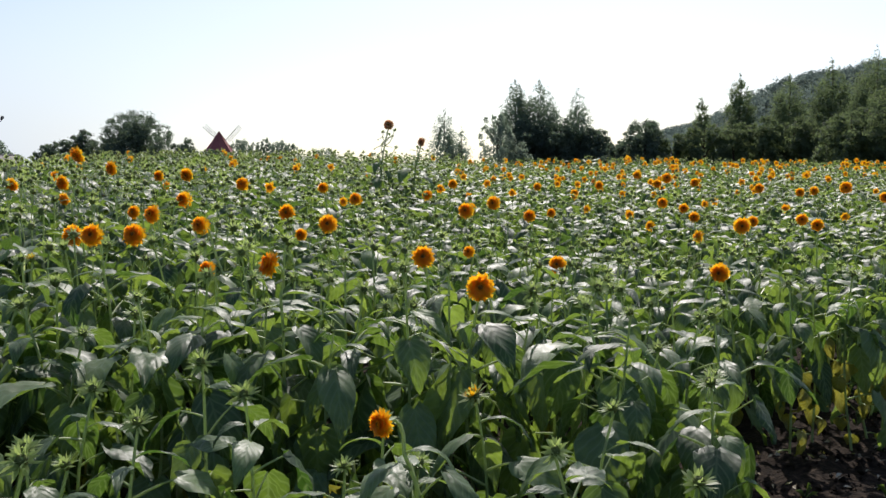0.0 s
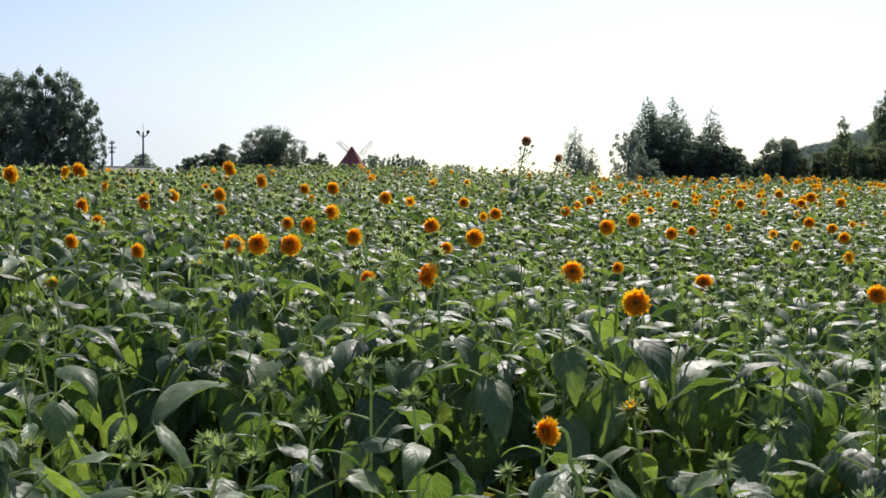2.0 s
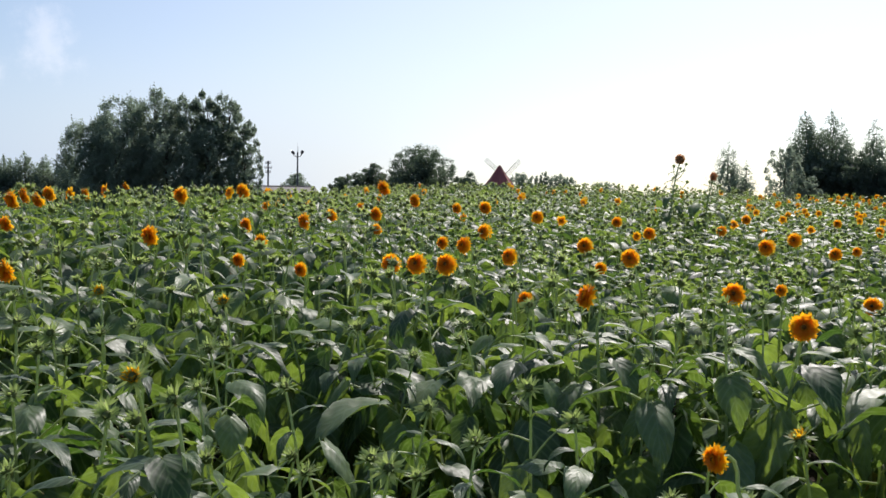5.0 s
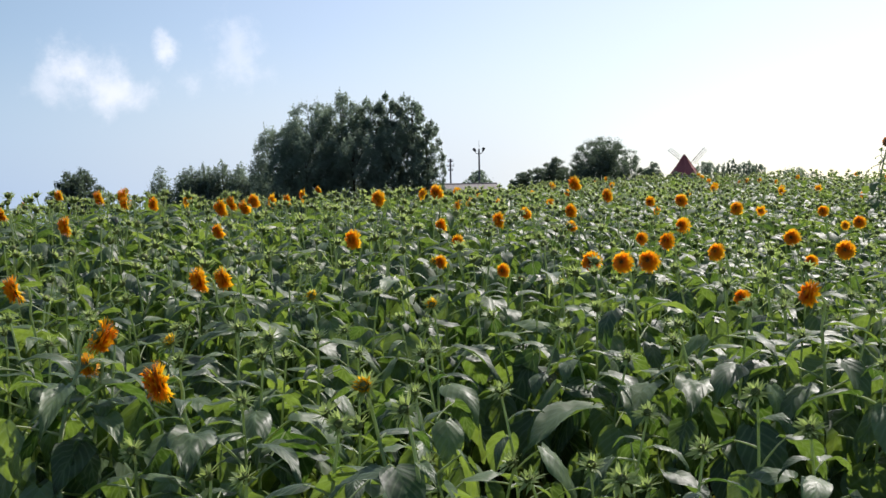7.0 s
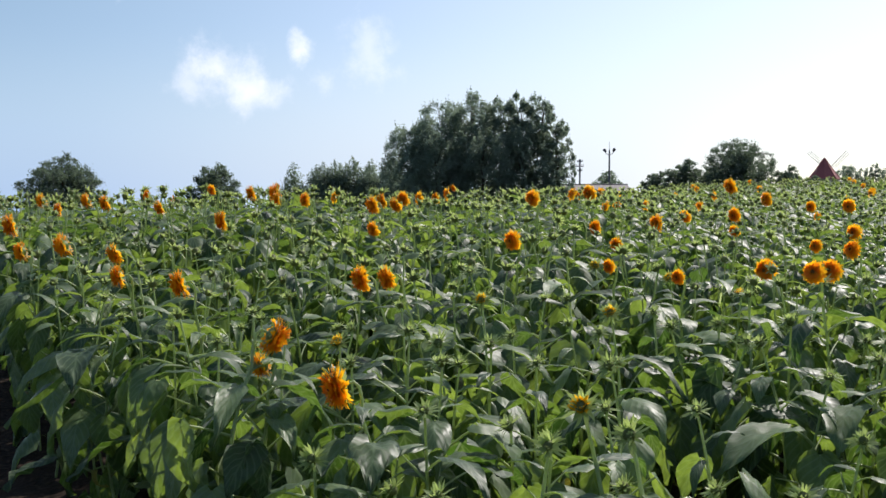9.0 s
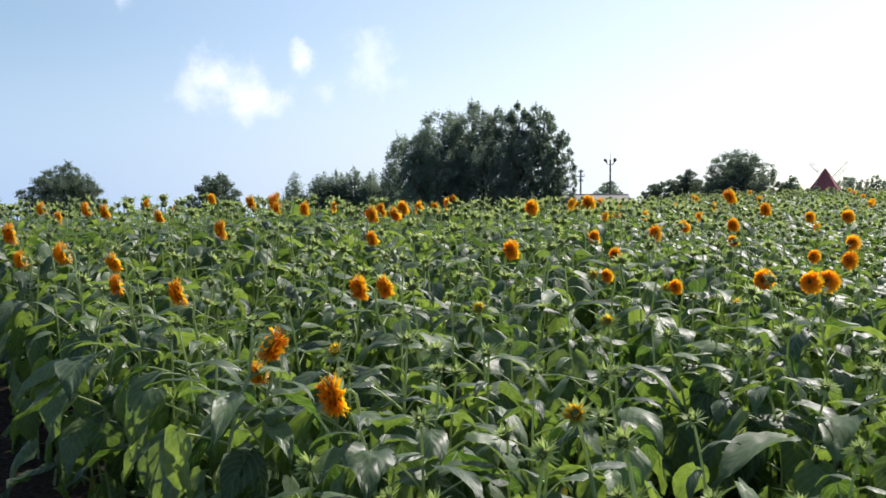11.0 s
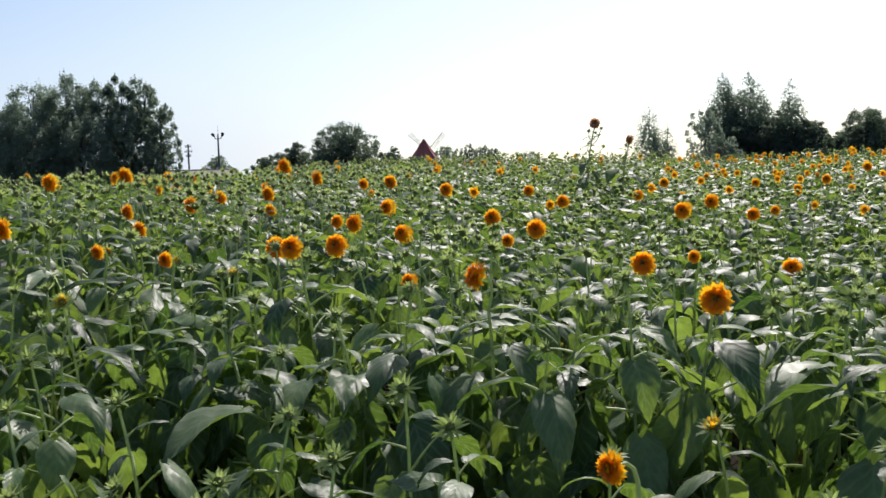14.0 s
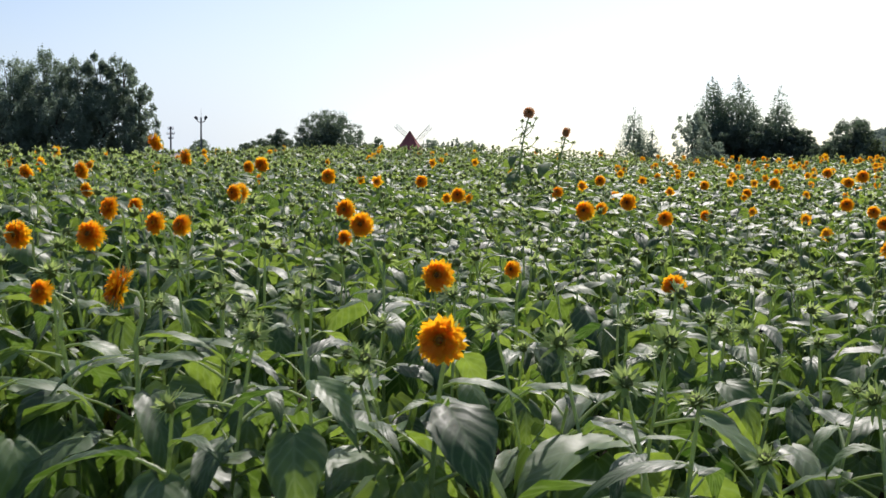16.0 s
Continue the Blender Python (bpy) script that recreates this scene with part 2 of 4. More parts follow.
# ---- mesh tools ----
class Geo:
    """Vertices, triangles, a material number for each triangle and a uv for each vertex."""

    def __init__(self):
        self.v, self.f, self.m, self.uv, self.count = [], [], [], [], 0

    def add(self, v, f, mat=0, uv=None):
        v, f = np.asarray(v, float).reshape(-1, 3), np.asarray(f, int).reshape(-1, 3)
        self.v.append(v)
        self.f.append(f + self.count)
        self.m.append(np.full(len(f), mat, int))
        self.uv.append(np.zeros((len(v), 2)) if uv is None else np.asarray(uv, float))
        self.count += len(v)

    def join(self, other, matrix, remap=None):
        v, f, m, uv = other.arrays()
        r = np.array(matrix)
        self.v.append(v @ r[:3, :3].T + r[:3, 3])
        self.f.append(f + self.count)
        self.m.append(m if remap is None else np.asarray(remap)[m])
        self.uv.append(uv)
        self.count += len(v)

    def arrays(self):
        return np.concatenate(self.v), np.concatenate(self.f), np.concatenate(self.m), np.concatenate(self.uv)

    def mesh(self, name, mats, smooth=True):
        v, f, m, uv = self.arrays()
        me = bpy.data.meshes.new(name)
        me.vertices.add(len(v))
        me.vertices.foreach_set("co", v.astype(np.float32).ravel())
        me.loops.add(len(f) * 3)
        me.loops.foreach_set("vertex_index", f.astype(np.int32).ravel())
        me.polygons.add(len(f))
        me.polygons.foreach_set("loop_start", np.arange(0, len(f) * 3, 3, dtype=np.int32))
        for mat in mats:
            me.materials.append(mat)
        me.polygons.foreach_set("material_index", m.astype(np.int32))
        me.polygons.foreach_set("use_smooth", np.full(len(f), smooth))
        me.uv_layers.new(name="UVMap").data.foreach_set("uv", uv[f.ravel()].astype(np.float32).ravel())
        me.update(calc_edges=True)
        me.validate()
        return me


def quads(rows, cols, wrap=False):
    """Triangles of a grid of vertices, row by row; wrap closes each row to a ring."""
    out = []
    for i in range(rows - 1):
        for j in range(cols if wrap else cols - 1):
            a, b = i * cols + j, i * cols + (j + 1) % cols
            out += [(a, b, b + cols), (a, b + cols, a + cols)]
    return out


def tube(geo, points, radii, sides=6, mat=0):
    """A bent round bar along points."""
    pts = [Vector(p) for p in points]
    v = []
    for i, p in enumerate(pts):
        d = (pts[min(i + 1, len(pts) - 1)] - pts[max(i - 1, 0)]).normalized()
        a = d.cross(Vector((0.31, 0.95, 0.05))).normalized()
        b = d.cross(a)
        v += [p + (a * math.cos(2 * math.pi * k / sides) + b * math.sin(2 * math.pi * k / sides)) * radii[i] for k in range(sides)]
    geo.add(v, quads(len(pts), sides, True), mat)


def box(geo, centre, size, mat=0, matrix=None):
    c, s = Vector(centre), Vector(size) / 2
    v = [c + Vector((s.x * x, s.y * y, s.z * z)) for x in (-1, 1) for y in (-1, 1) for z in (-1, 1)]
    if matrix is not None:
        v = [matrix @ p for p in v]
    geo.add(v, [(0, 1, 3), (0, 3, 2), (4, 6, 7), (4, 7, 5), (0, 4, 5), (0, 5, 1), (2, 3, 7), (2, 7, 6), (0, 2, 6), (0, 6, 4), (1, 5, 7), (1, 7, 3)], mat)


def part(name, geo, mats, parent, label="", smooth=True, at=None):
    ob = new(name, geo if isinstance(geo, bpy.types.Mesh) else geo.mesh(name, mats, smooth))
    ob.parent = parent
    if at is not None:
        ob.matrix_basis = at
    return tagged(ob, label)


def thing(name, at, label, category, group="", kind=""):
    ob = new(name)
    ob.empty_display_size = 0.1
    ob.matrix_basis = at
    return tagged(ob, label, category, group, kind)


# ---- the lie of the land ----
def clamp(v, a, b):
    return max(a, min(b, v))


def left_rise(x, y):
    c = 0.05 + 0.034 * clamp((y - 5) / 2.5, 0, 1) if x < 0 else 0.085
    return -c * clamp(x, -8, 1.5) * (math.exp(-max(0, y - 9) / 8) if x < 0 else 1)


def depth_of_slope(x, y):
    """How far back the slope goes on rising: it ends sooner towards the left."""
    return 28 - 18 * clamp((math.degrees(math.atan2(-(x + 0.2), max(y, 0.1))) - 17) / 10, 0, 1)


def far_fall(x, y):
    """The back of the field sinks towards the right."""
    return 0.028 * max(0, x) * clamp((y - 8) / 22, 0, 1)


def canopy(x, y):
    """Height of the flower heads; the middle of the field dips a little, and a taller row stands behind the first furrow."""
    dip = 0.12 * clamp((y - 7) / 3, 0, 1) * clamp((x + 4) / 3, 0, 1) * (1 - clamp((x - 2) / 4, 0, 1) * clamp((y - 20) / 8, 0, 1))
    dip -= 0.10 * math.exp(-((math.degrees(math.atan2(-(x + 0.4), max(y, 0.1))) - 26) / 4) ** 2) * clamp((y - 8) / 3, 0, 1)
    dip -= 0.10 * clamp((y - 4.3) / 0.3, 0, 1) * clamp((6.6 - y) / 1.6, 0, 1) * clamp((x + 2.6) / 0.6, 0, 1) * clamp((1.2 - x) / 0.5, 0, 1)
    return -dip - far_fall(x, y) + 1.14 + 0.078 * (min(y, 4.2 + depth_of_slope(x, y)) - 4.9) + left_rise(x, y) - 0.14 * max(0, 4.9 - y) * clamp((x + 3) / 1.5, 0, 1)


def ground_z(x, y):
    t = clamp(y - 4.2, 0, depth_of_slope(x, y))
    rise = 0.077 * (t * t / 4 if t < 2 else t - 1)
    near = math.exp(-max(0, y - 34) / 12) * clamp((y - 1) / 4, 0, 1)
    return rise + 0.5 * left_rise(x, y) * near - min(0.6, far_fall(x, y))


def front(x):
    """Where the first row of plants stands."""
    for (xa, ya), (xb, yb) in zip(EDGE, EDGE[1:]):
        if xa <= x < xb:
            return ya + (yb - ya) * (x - xa) / (xb - xa)
    return 60.0


EDGE = [(-60, 30), (-26, 16.0), (-10, 6.6), (-6, 4.3), (-4.4, 3.6), (-3, 2.8), (-2, 2.5), (-1, 2.3), (0.2, 2.6), (0.8, 3.1), (1.2, 4.2), (1.52, 5.1), (2.2, 6.3), (3.2, 7.2), (4.4, 8.6), (60, 60)]

axis_x = sorted({*(round(-14 + 0.5 * k, 2) for k in range(65)), *(round(0.4 + 0.06 * k, 2) for k in range(70)), *(s * d for s in (-1, 1) for d in (24, 32, 45, 65, 100, 160, 300, 700, 1500, 3500))})
axis_y = sorted({*(round(-3 + 0.5 * k, 2) for k in range(80)), *(round(2.4 + 0.06 * k, 2) for k in range(90)), *(-6, -15, -40, -120, -400, -1500, -3500, 42, 48, 60, 90, 150, 300, 700, 1500, 3500)})
land = Geo()
land.add([(x, y, ground_z(x, y) + (0.03 * noise.noise((x * 1.3, y * 1.3, 0)) + 0.035 * noise.noise((x * 5, y * 5, 4)) + 0.02 * noise.noise((x * 13, y * 13, 9)) if abs(x) < 20 and -5 < y < 40 else 0)) for y in axis_y for x in axis_x], quads(len(axis_y), len(axis_x)))
ground = new("ground", land.mesh("ground", [SOIL]))
tagged(ground, "dark bare soil of a flower field on a gentle slope", "ground", "", "structure")


# ---- sunflower pieces ----
WIDTHS = ((0.0, 0.30), (0.07, 0.74), (0.20, 1.0), (0.38, 0.93), (0.58, 0.67), (0.78, 0.34), (0.92, 0.11), (1.0, 0.0))


def leaf_geo(rng, length, width, rise, droop, cup, stalk, bend=0.0, stations=8, sides=2, stalk_sides=4):
    """A heart-shaped leaf on its stalk: it grows from the origin along +x. Material 0 is the blade, 1 the stalk."""
    g = Geo()
    x, z, a = 0.0, 0.0, rise
    line = [(0, 0, 0)]
    for k in range(3):
        x, z, a = x + stalk / 3 * math.cos(a), z + stalk / 3 * math.sin(a), a - droop * 0.10
        line.append((x, 0, z))
    if stalk_sides > 2:
        tube(g, line, [0.0052, 0.0042, 0.0035, 0.003], stalk_sides, 1)
    elif stalk_sides == 2:
        g.add([(0, -0.004, 0), (0, 0.004, 0), (x, -0.003, z), (x, 0.003, z)], [(0, 1, 3), (0, 3, 2)], 1)
    a -= bend
    picks = [i * (len(WIDTHS) - 1) / (stations - 1) for i in range(stations)]
    v, uv, last = [], [], 0.0
    twist, ph, amp = rng.uniform(-0.35, 0.35), rng.uniform(0, 6), width * rng.uniform(0.05, 0.12)
    for p in picks:
        i = min(int(p), len(WIDTHS) - 2)
        s = WIDTHS[i][0] + (WIDTHS[i + 1][0] - WIDTHS[i][0]) * (p - i)
        w = (WIDTHS[i][1] + (WIDTHS[i + 1][1] - WIDTHS[i][1]) * (p - i)) * width / 2
        step = (s - last) * length
        x, z, last = x + step * math.cos(a), z + step * math.sin(a), s
        a -= droop * step / length
        na, tw = (-math.sin(a), math.cos(a)), twist * s
        for k in range(-sides, sides + 1):
            u = k / sides
            lift = abs(u) * w * math.sin(cup) + amp * math.sin(9 * s + ph + 2.2 * k) * abs(u) + u * w * math.sin(tw)
            lift += width * 0.10 * noise.noise((7 * s + ph, 2.2 * u, ph)) * min(1, 3 * s)
            back = -0.10 * length * abs(u) * (1 - s) ** 3
            v.append((x + na[0] * lift + back * math.cos(a), u * w * math.cos(cup), z + na[1] * lift + back * math.sin(a)))
            uv.append((s, 0.5 + 0.5 * u))
    g.add(v, quads(len(picks), 2 * sides + 1), 0, uv)
    return g


def petal_ring(g, rng, count, r0, length, width, lift, mat, segs=3, curl=0.5, droop=0.0):
    """A ring of narrow pointed blades round the z axis, all growing from one point on it."""
    hub = 0
    if not g.count:
        g.add([(0, 0, -0.06)], [], mat)
    for k in range(count):
        turn = 2 * math.pi * (k + rng.uniform(-0.35, 0.35)) / count
        ln, a = length * rng.uniform(0.72, 1.12), lift + rng.uniform(-0.3, 0.3)
        r, z, v, side = r0, droop, [], rng.uniform(-0.25, 0.25)
        for i in range(segs + 1):
            s = i / segs
            w = width * (0.62 + 1.5 * s - 2.05 * s * s) / 2 if i < segs else 0
            c, n = math.cos(turn + side * s * s), math.sin(turn + side * s * s)
            v += [(r * c - w * n, r * n + w * c, z - 0.15 * w), (r * c + w * n, r * n - w * c, z + 0.15 * w)] if i < segs else [(r * c, r * n, z)]
            r, z = r + ln / segs * math.cos(a), z + ln / segs * math.sin(a)
            a += curl / segs * rng.uniform(-1.0, 0.6)
        f = []
        for i in range(segs - 1):
            q = 2 * i
            f += [(q, q + 1, q + 3), (q, q + 3, q + 2)]
        q = 2 * (segs - 1)
        at = g.count
        g.add(v, f + [(q, q + 1, q + 2)], mat)
        g.f.append(np.array([(hub, at, at + 1)]))
        g.m.append(np.array([mat]))


def dome(g, radius, height, mat, rings=4, sides=12, z=0.0):
    v = [(radius * math.cos(t) * math.cos(2 * math.pi * k / sides), radius * math.cos(t) * math.sin(2 * math.pi * k / sides), z + height * math.sin(t))
         for t in (math.pi / 2 * i / rings for i in range(rings)) for k in range(sides)]
    top = len(v)
    v.append((0, 0, z + height))
    last = (rings - 1) * sides
    g.add(v, quads(rings, sides, True) + [(last + k, last + (k + 1) % sides, top) for k in range(sides)], mat)


def bloom_geo(rng, lod=0):
    """An open double head one metre across, facing +z: petals, seed disc, green back."""
    petals, disc, back = Geo(), Geo(), Geo()
    if lod == 0:
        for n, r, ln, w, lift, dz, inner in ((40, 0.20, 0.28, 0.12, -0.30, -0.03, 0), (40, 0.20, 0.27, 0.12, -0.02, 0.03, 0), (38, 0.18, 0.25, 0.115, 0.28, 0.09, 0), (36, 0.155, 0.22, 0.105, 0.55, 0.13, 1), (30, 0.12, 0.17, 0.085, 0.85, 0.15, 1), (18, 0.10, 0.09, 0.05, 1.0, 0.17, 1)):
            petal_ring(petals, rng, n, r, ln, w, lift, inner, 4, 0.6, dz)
        dome(petals, 0.21, 0.17, 1, 4, 14)
        dome(disc, 0.105, 0.215, 0, 4, 14)
        petal_ring(back, rng, 16, 0.16, 0.30, 0.09, -0.2, 0, 2, 0.6, -0.06)
        dome(disc, 0.20, -0.17, 1, 3, 14)
    else:
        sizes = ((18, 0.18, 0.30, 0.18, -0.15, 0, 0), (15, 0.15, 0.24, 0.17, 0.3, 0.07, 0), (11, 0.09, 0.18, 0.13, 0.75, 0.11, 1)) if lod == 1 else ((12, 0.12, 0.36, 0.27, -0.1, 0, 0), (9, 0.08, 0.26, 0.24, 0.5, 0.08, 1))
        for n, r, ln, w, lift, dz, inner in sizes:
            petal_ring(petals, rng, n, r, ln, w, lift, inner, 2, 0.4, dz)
        dome(petals, 0.20, 0.14, 1, 2, 6)
        dome(disc, 0.05, 0.16, 0, 2, 8 if lod == 1 else 5)
        dome(back, 0.22, -0.17, 0, 2, 6 if lod == 1 else 5)
    return petals, disc, back


def bud_geo(rng, lod=0, opening=0.0):
    """A closed head one metre across, facing +z: green core and its spiky bracts."""
    core, bracts = Geo(), Geo()
    if lod == 0:
        dome(core, 0.15, 0.13, 0, 4, 12)
        dome(core, 0.15, -0.20, 0, 3, 12)
        for n, r, ln, w, lift, dz in ((13, 0.12, 0.42, 0.10, 0.10, -0.05), (12, 0.12, 0.36, 0.095, 0.5, 0.0), (10, 0.11, 0.27, 0.08, 0.9, 0.04), (7, 0.08, 0.17, 0.06, 1.2, 0.07)):
            petal_ring(bracts, rng, n, r, ln, w, lift, 0, 3, 0.7, dz)
    else:
        dome(core, 0.20, 0.16, 0, 2, 6)
        dome(core, 0.20, -0.16, 0, 2, 6)
        for n, r, ln, lift in ((9, 0.17, 0.40, 0.25), (7, 0.15, 0.30, 0.85)) if lod == 1 else ((7, 0.15, 0.38, 0.45),):
            petal_ring(bracts, rng, n, r, ln, 0.11 if lod == 1 else 0.16, lift, 0, 2, 0.6, -0.03)
    return core, bracts


def stalk_line(rng, height, head, steps):
    """The stalk's line from the ground at the origin to the head's back."""
    bow = Vector((rng.uniform(-0.09, 0.09), rng.uniform(-0.09, 0.09), 0)) * height
    out = []
    for i in range(steps + 1):
        s = i / steps
        p = Vector((head.x * s ** 6, head.y * s ** 6, height * s)) + bow * math.sin(math.pi * s)
        out.append(p)
    return out


def hooked(line, way):
    """Bends the top of a stalk so that it comes into the head from behind and above."""
    start, end = line[-2], line[-1]
    bend = end - way * 0.075 + Vector((0, 0, 0.02))
    arc = [start * (1 - t) ** 2 + bend * 2 * t * (1 - t) + end * t * t for t in (0.25, 0.5, 0.75)]
    return line[:-1] + arc + [end]


def facing(azimuth, elevation):
    """A turn that lays +z along a compass direction (degrees, 0 is +y, clockwise from above) and an elevation."""
    a, e = radians(azimuth), radians(elevation)
    way = Vector((math.sin(a) * math.cos(e), math.cos(a) * math.cos(e), math.sin(e)))
    return way, way.to_track_quat("Z", "Y").to_matrix().to_4x4()


def leaf_plan(rng, height, count, low=0.14):
    """Where the leaves sit: (share of the height, turn, class, scale)."""
    turn, out = rng.uniform(0, 6.3), []
    for k in range(count):
        s = low + (0.885 - low) * clamp((k + rng.uniform(-0.2, 0.2)) / (count - 1), 0, 1) ** 0.78
        turn += 2.4 + rng.uniform(-0.35, 0.35)
        kind = "top" if s > 0.84 else "mid" if s > 0.75 else "big" if s > 0.67 or rng.random() < 0.15 else "low"
        out.append((min(s, 0.975), turn, kind, rng.uniform(0.85, 1.35)))
    return out


def make_leaf(rng, kind, lod):
    st, sd, ss = ((10, 3, 4), (6, 2, 2), (4, 1, 0))[lod]
    if kind == "top":
        return leaf_geo(rng, rng.uniform(0.13, 0.20), rng.uniform(0.04, 0.065), rng.uniform(0.25, 0.95), rng.uniform(0.8, 1.8), rng.uniform(-0.2, 0.4), rng.uniform(0.02, 0.05), 0.0, st, sd, ss)
    if kind == "mid":
        return leaf_geo(rng, rng.uniform(0.18, 0.25), rng.uniform(0.07, 0.11), rng.uniform(0.3, 0.8), rng.uniform(0.8, 1.8), rng.uniform(-0.35, 0.25), rng.uniform(0.06, 0.11), rng.uniform(0.05, 0.5), st, sd, ss)
    if kind == "low":
        return leaf_geo(rng, rng.uniform(0.21, 0.30), rng.uniform(0.12, 0.19), rng.uniform(0.2, 0.8), rng.uniform(0.3, 1.0), rng.uniform(-0.45, 0.2), rng.uniform(0.11, 0.18), rng.uniform(1.1, 1.75), st, sd, ss)
    return leaf_geo(rng, rng.uniform(0.22, 0.30), rng.uniform(0.11, 0.16), rng.uniform(0.35, 0.85), rng.uniform(0.7, 1.7), rng.uniform(-0.5, 0.25), rng.uniform(0.11, 0.18), rng.uniform(0.25, 1.0), st, sd, ss)


rng = random.Random(5)
LEAVES = {kind: [make_leaf(rng, kind, 0).mesh("leaf", [LEAF, STALK]) for k in range(n)] for kind, n in (("low", 14), ("big", 14), ("mid", 12), ("top", 10))}
DRY_LEAVES = [leaf_geo(rng, rng.uniform(0.12, 0.18), rng.uniform(0.08, 0.13), 0.1, rng.uniform(1.8, 2.6), rng.uniform(-0.5, -0.1), 0.08, 0.6).mesh("dry_leaf", [LEAF_DRY, STALK]) for k in range(5)]
BLOOMS = []
for k in range(6):
    p, d, b = bloom_geo(rng)
    BLOOMS.append((p.mesh("corolla", [PETAL, PETAL_INNER_SHADED]), d.mesh("seed_disc", [DISC, BRACT]), b.mesh("calyx", [BRACT])))
BUDS = []
for k in range(6):
    c, b = bud_geo(rng)
    BUDS.append((c.mesh("bud", [BUD_CORE]), b.mesh("calyx", [BRACT])))
OPENING = []
for k in range(3):
    g = Geo()
    petal_ring(g, rng, 22, 0.13, 0.20, 0.075, 1.0, 0, 3, 0.7, 0.03)
    petal_ring(g, rng, 14, 0.09, 0.14, 0.06, 1.2, 0, 3, 0.5, 0.08)
    OPENING.append(g.mesh("corolla", [PETAL]))


def sunflower(x, y, z, size, is_bloom, azimuth, elevation, rng, leaves=12, opens=0.03):
    """One plant with its head at (x, y, z); opens is the chance that a bud shows petals."""
    way, turn = facing(azimuth, elevation)
    neck = Vector((way.x, way.y, 0)) * (0.08 if is_bloom else 0.01)
    base = Vector((x, y, 0)) - neck - way * size * 0.14
    base.z = ground_z(base.x, base.y) - 0.02
    height = z - base.z - way.z * size * 0.14
    plant = thing("sunflower", Matrix.Translation(base), "sunflower in open orange bloom on a tall green stalk" if is_bloom else "green sunflower plant with a spiky unopened bud", "sunflower",
                  "sunflowers in bloom" if is_bloom else "budding sunflowers")
    line = stalk_line(rng, height, neck, 9)
    g = Geo()
    stem = hooked(line, way) if is_bloom else line
    tube(g, stem, [(0.0100 - 0.0045 * i / len(stem)) * (1 if is_bloom else 0.85) for i in range(len(stem))], 7)
    part("stalk", g, [STALK], plant)
    edge = base.y - front(base.x) < 0.9 or 4.5 < base.y < 5.2 and -2.2 < base.x < 1.0
    for s, turn_z, kind, scale in leaf_plan(rng, height, leaves + 4 * edge, 0.06 if edge else 0.14):
        f = s * 9
        at = line[int(f)].lerp(line[min(int(f) + 1, 9)], f - int(f))
        dry = rng.random() < (0.75 if base.x > 1.2 and s < 0.5 else 0.3 if s < 0.34 else 0)
        mesh = rng.choice(DRY_LEAVES if dry else LEAVES[kind])
        m = Matrix.Translation(at) @ Matrix.Rotation(turn_z, 4, "Z") @ Matrix.Rotation(rng.uniform(-0.25, 0.25), 4, "X") @ Matrix.Scale(scale * (0.94 if base.y < 4.2 and base.x > -2.4 else 1.15 if base.y < 6 else 1.0), 4)
        part("leaf", mesh, None, plant, "yellowing lower leaf" if dry else "", at=m)
    at = Matrix.Translation(line[-1] + way * size * 0.14) @ turn @ Matrix.Rotation(rng.uniform(0, 6), 4, "Z") @ Matrix.Scale(size, 4)
    if is_bloom:
        p, d, b = rng.choice(BLOOMS)
        head = part("flower_head", d, None, plant, "dark brown seed disc", at=at)
        part("corolla", p, None, head, "layered orange petals")
        part("calyx", b, None, head)
    else:
        c, b = rng.choice(BUDS)
        head = part("bud", c, None, plant, at=at)
        part("calyx", b, None, head, "spiky green bracts")
        if rng.random() < opens:
            part("corolla", rng.choice(OPENING), None, head, "first short orange petals")
    return plant


taken = []
bloom_rng = random.Random(11)


def bloom(x, y, z, size, azimuth=None):
    taken.append((x, y))
    left = clamp((-x - 1.8) / 1.6, 0, 1)
    usual = 200 + 16 * left - 1.2 * clamp(x, -6, 4) + bloom_rng.uniform(-15, 15)
    sunflower(x, y, z, size * (1.08 + 0.10 * left), True, azimuth or usual, bloom_rng.uniform(-8, 22) - 24 * left, bloom_rng, 12)


def budding(x, y, z, size, leaves=13):
    taken.append((x, y))
    sunflower(x, y, z, size, False, 190 + bloom_rng.uniform(-30, 30), 40, bloom_rng, leaves)


def opening(x, y, z, size):
    """A bud whose first petals show."""
    taken.append((x, y))
    sunflower(x, y, z, size, False, 190 + bloom_rng.uniform(-30, 30), 35, bloom_rng, 9, 1.0)


# ---- the sunflowers in bloom, and the buds that stand out ----
budding(-0.70, 3.70, 0.95, 0.12)
budding(0.34, 3.27, 0.84, 0.11)
budding(-1.60, 2.42, 1.17, 0.11, 6)
budding(-1.86, 2.52, 1.10, 0.10, 7)
budding(-1.05, 4.75, 1.30, 0.11)
budding(-0.37, 4.96, 1.21, 0.12)
budding(0.65, 4.87, 1.13, 0.12)
budding(-0.18, 4.77, 1.32, 0.11)
budding(1.12, 6.77, 1.05, 0.13)
budding(-1.35, 4.08, 0.91, 0.12)
budding(-1.10, 2.75, 0.95, 0.12)
bloom(0.17, 4.91, 1.22, 0.140, 184)
bloom(-0.12, 6.41, 1.29, 0.145, 186)
bloom(-0.82, 5.07, 1.33, 0.140, 245)
bloom(-2.09, 7.23, 1.42, 0.165, 192)
bloom(-0.86, 8.01, 1.47, 0.150, 190)
bloom(-1.40, 9.61, 1.55, 0.160, 195)
bloom(0.87, 8.15, 1.14, 0.140)
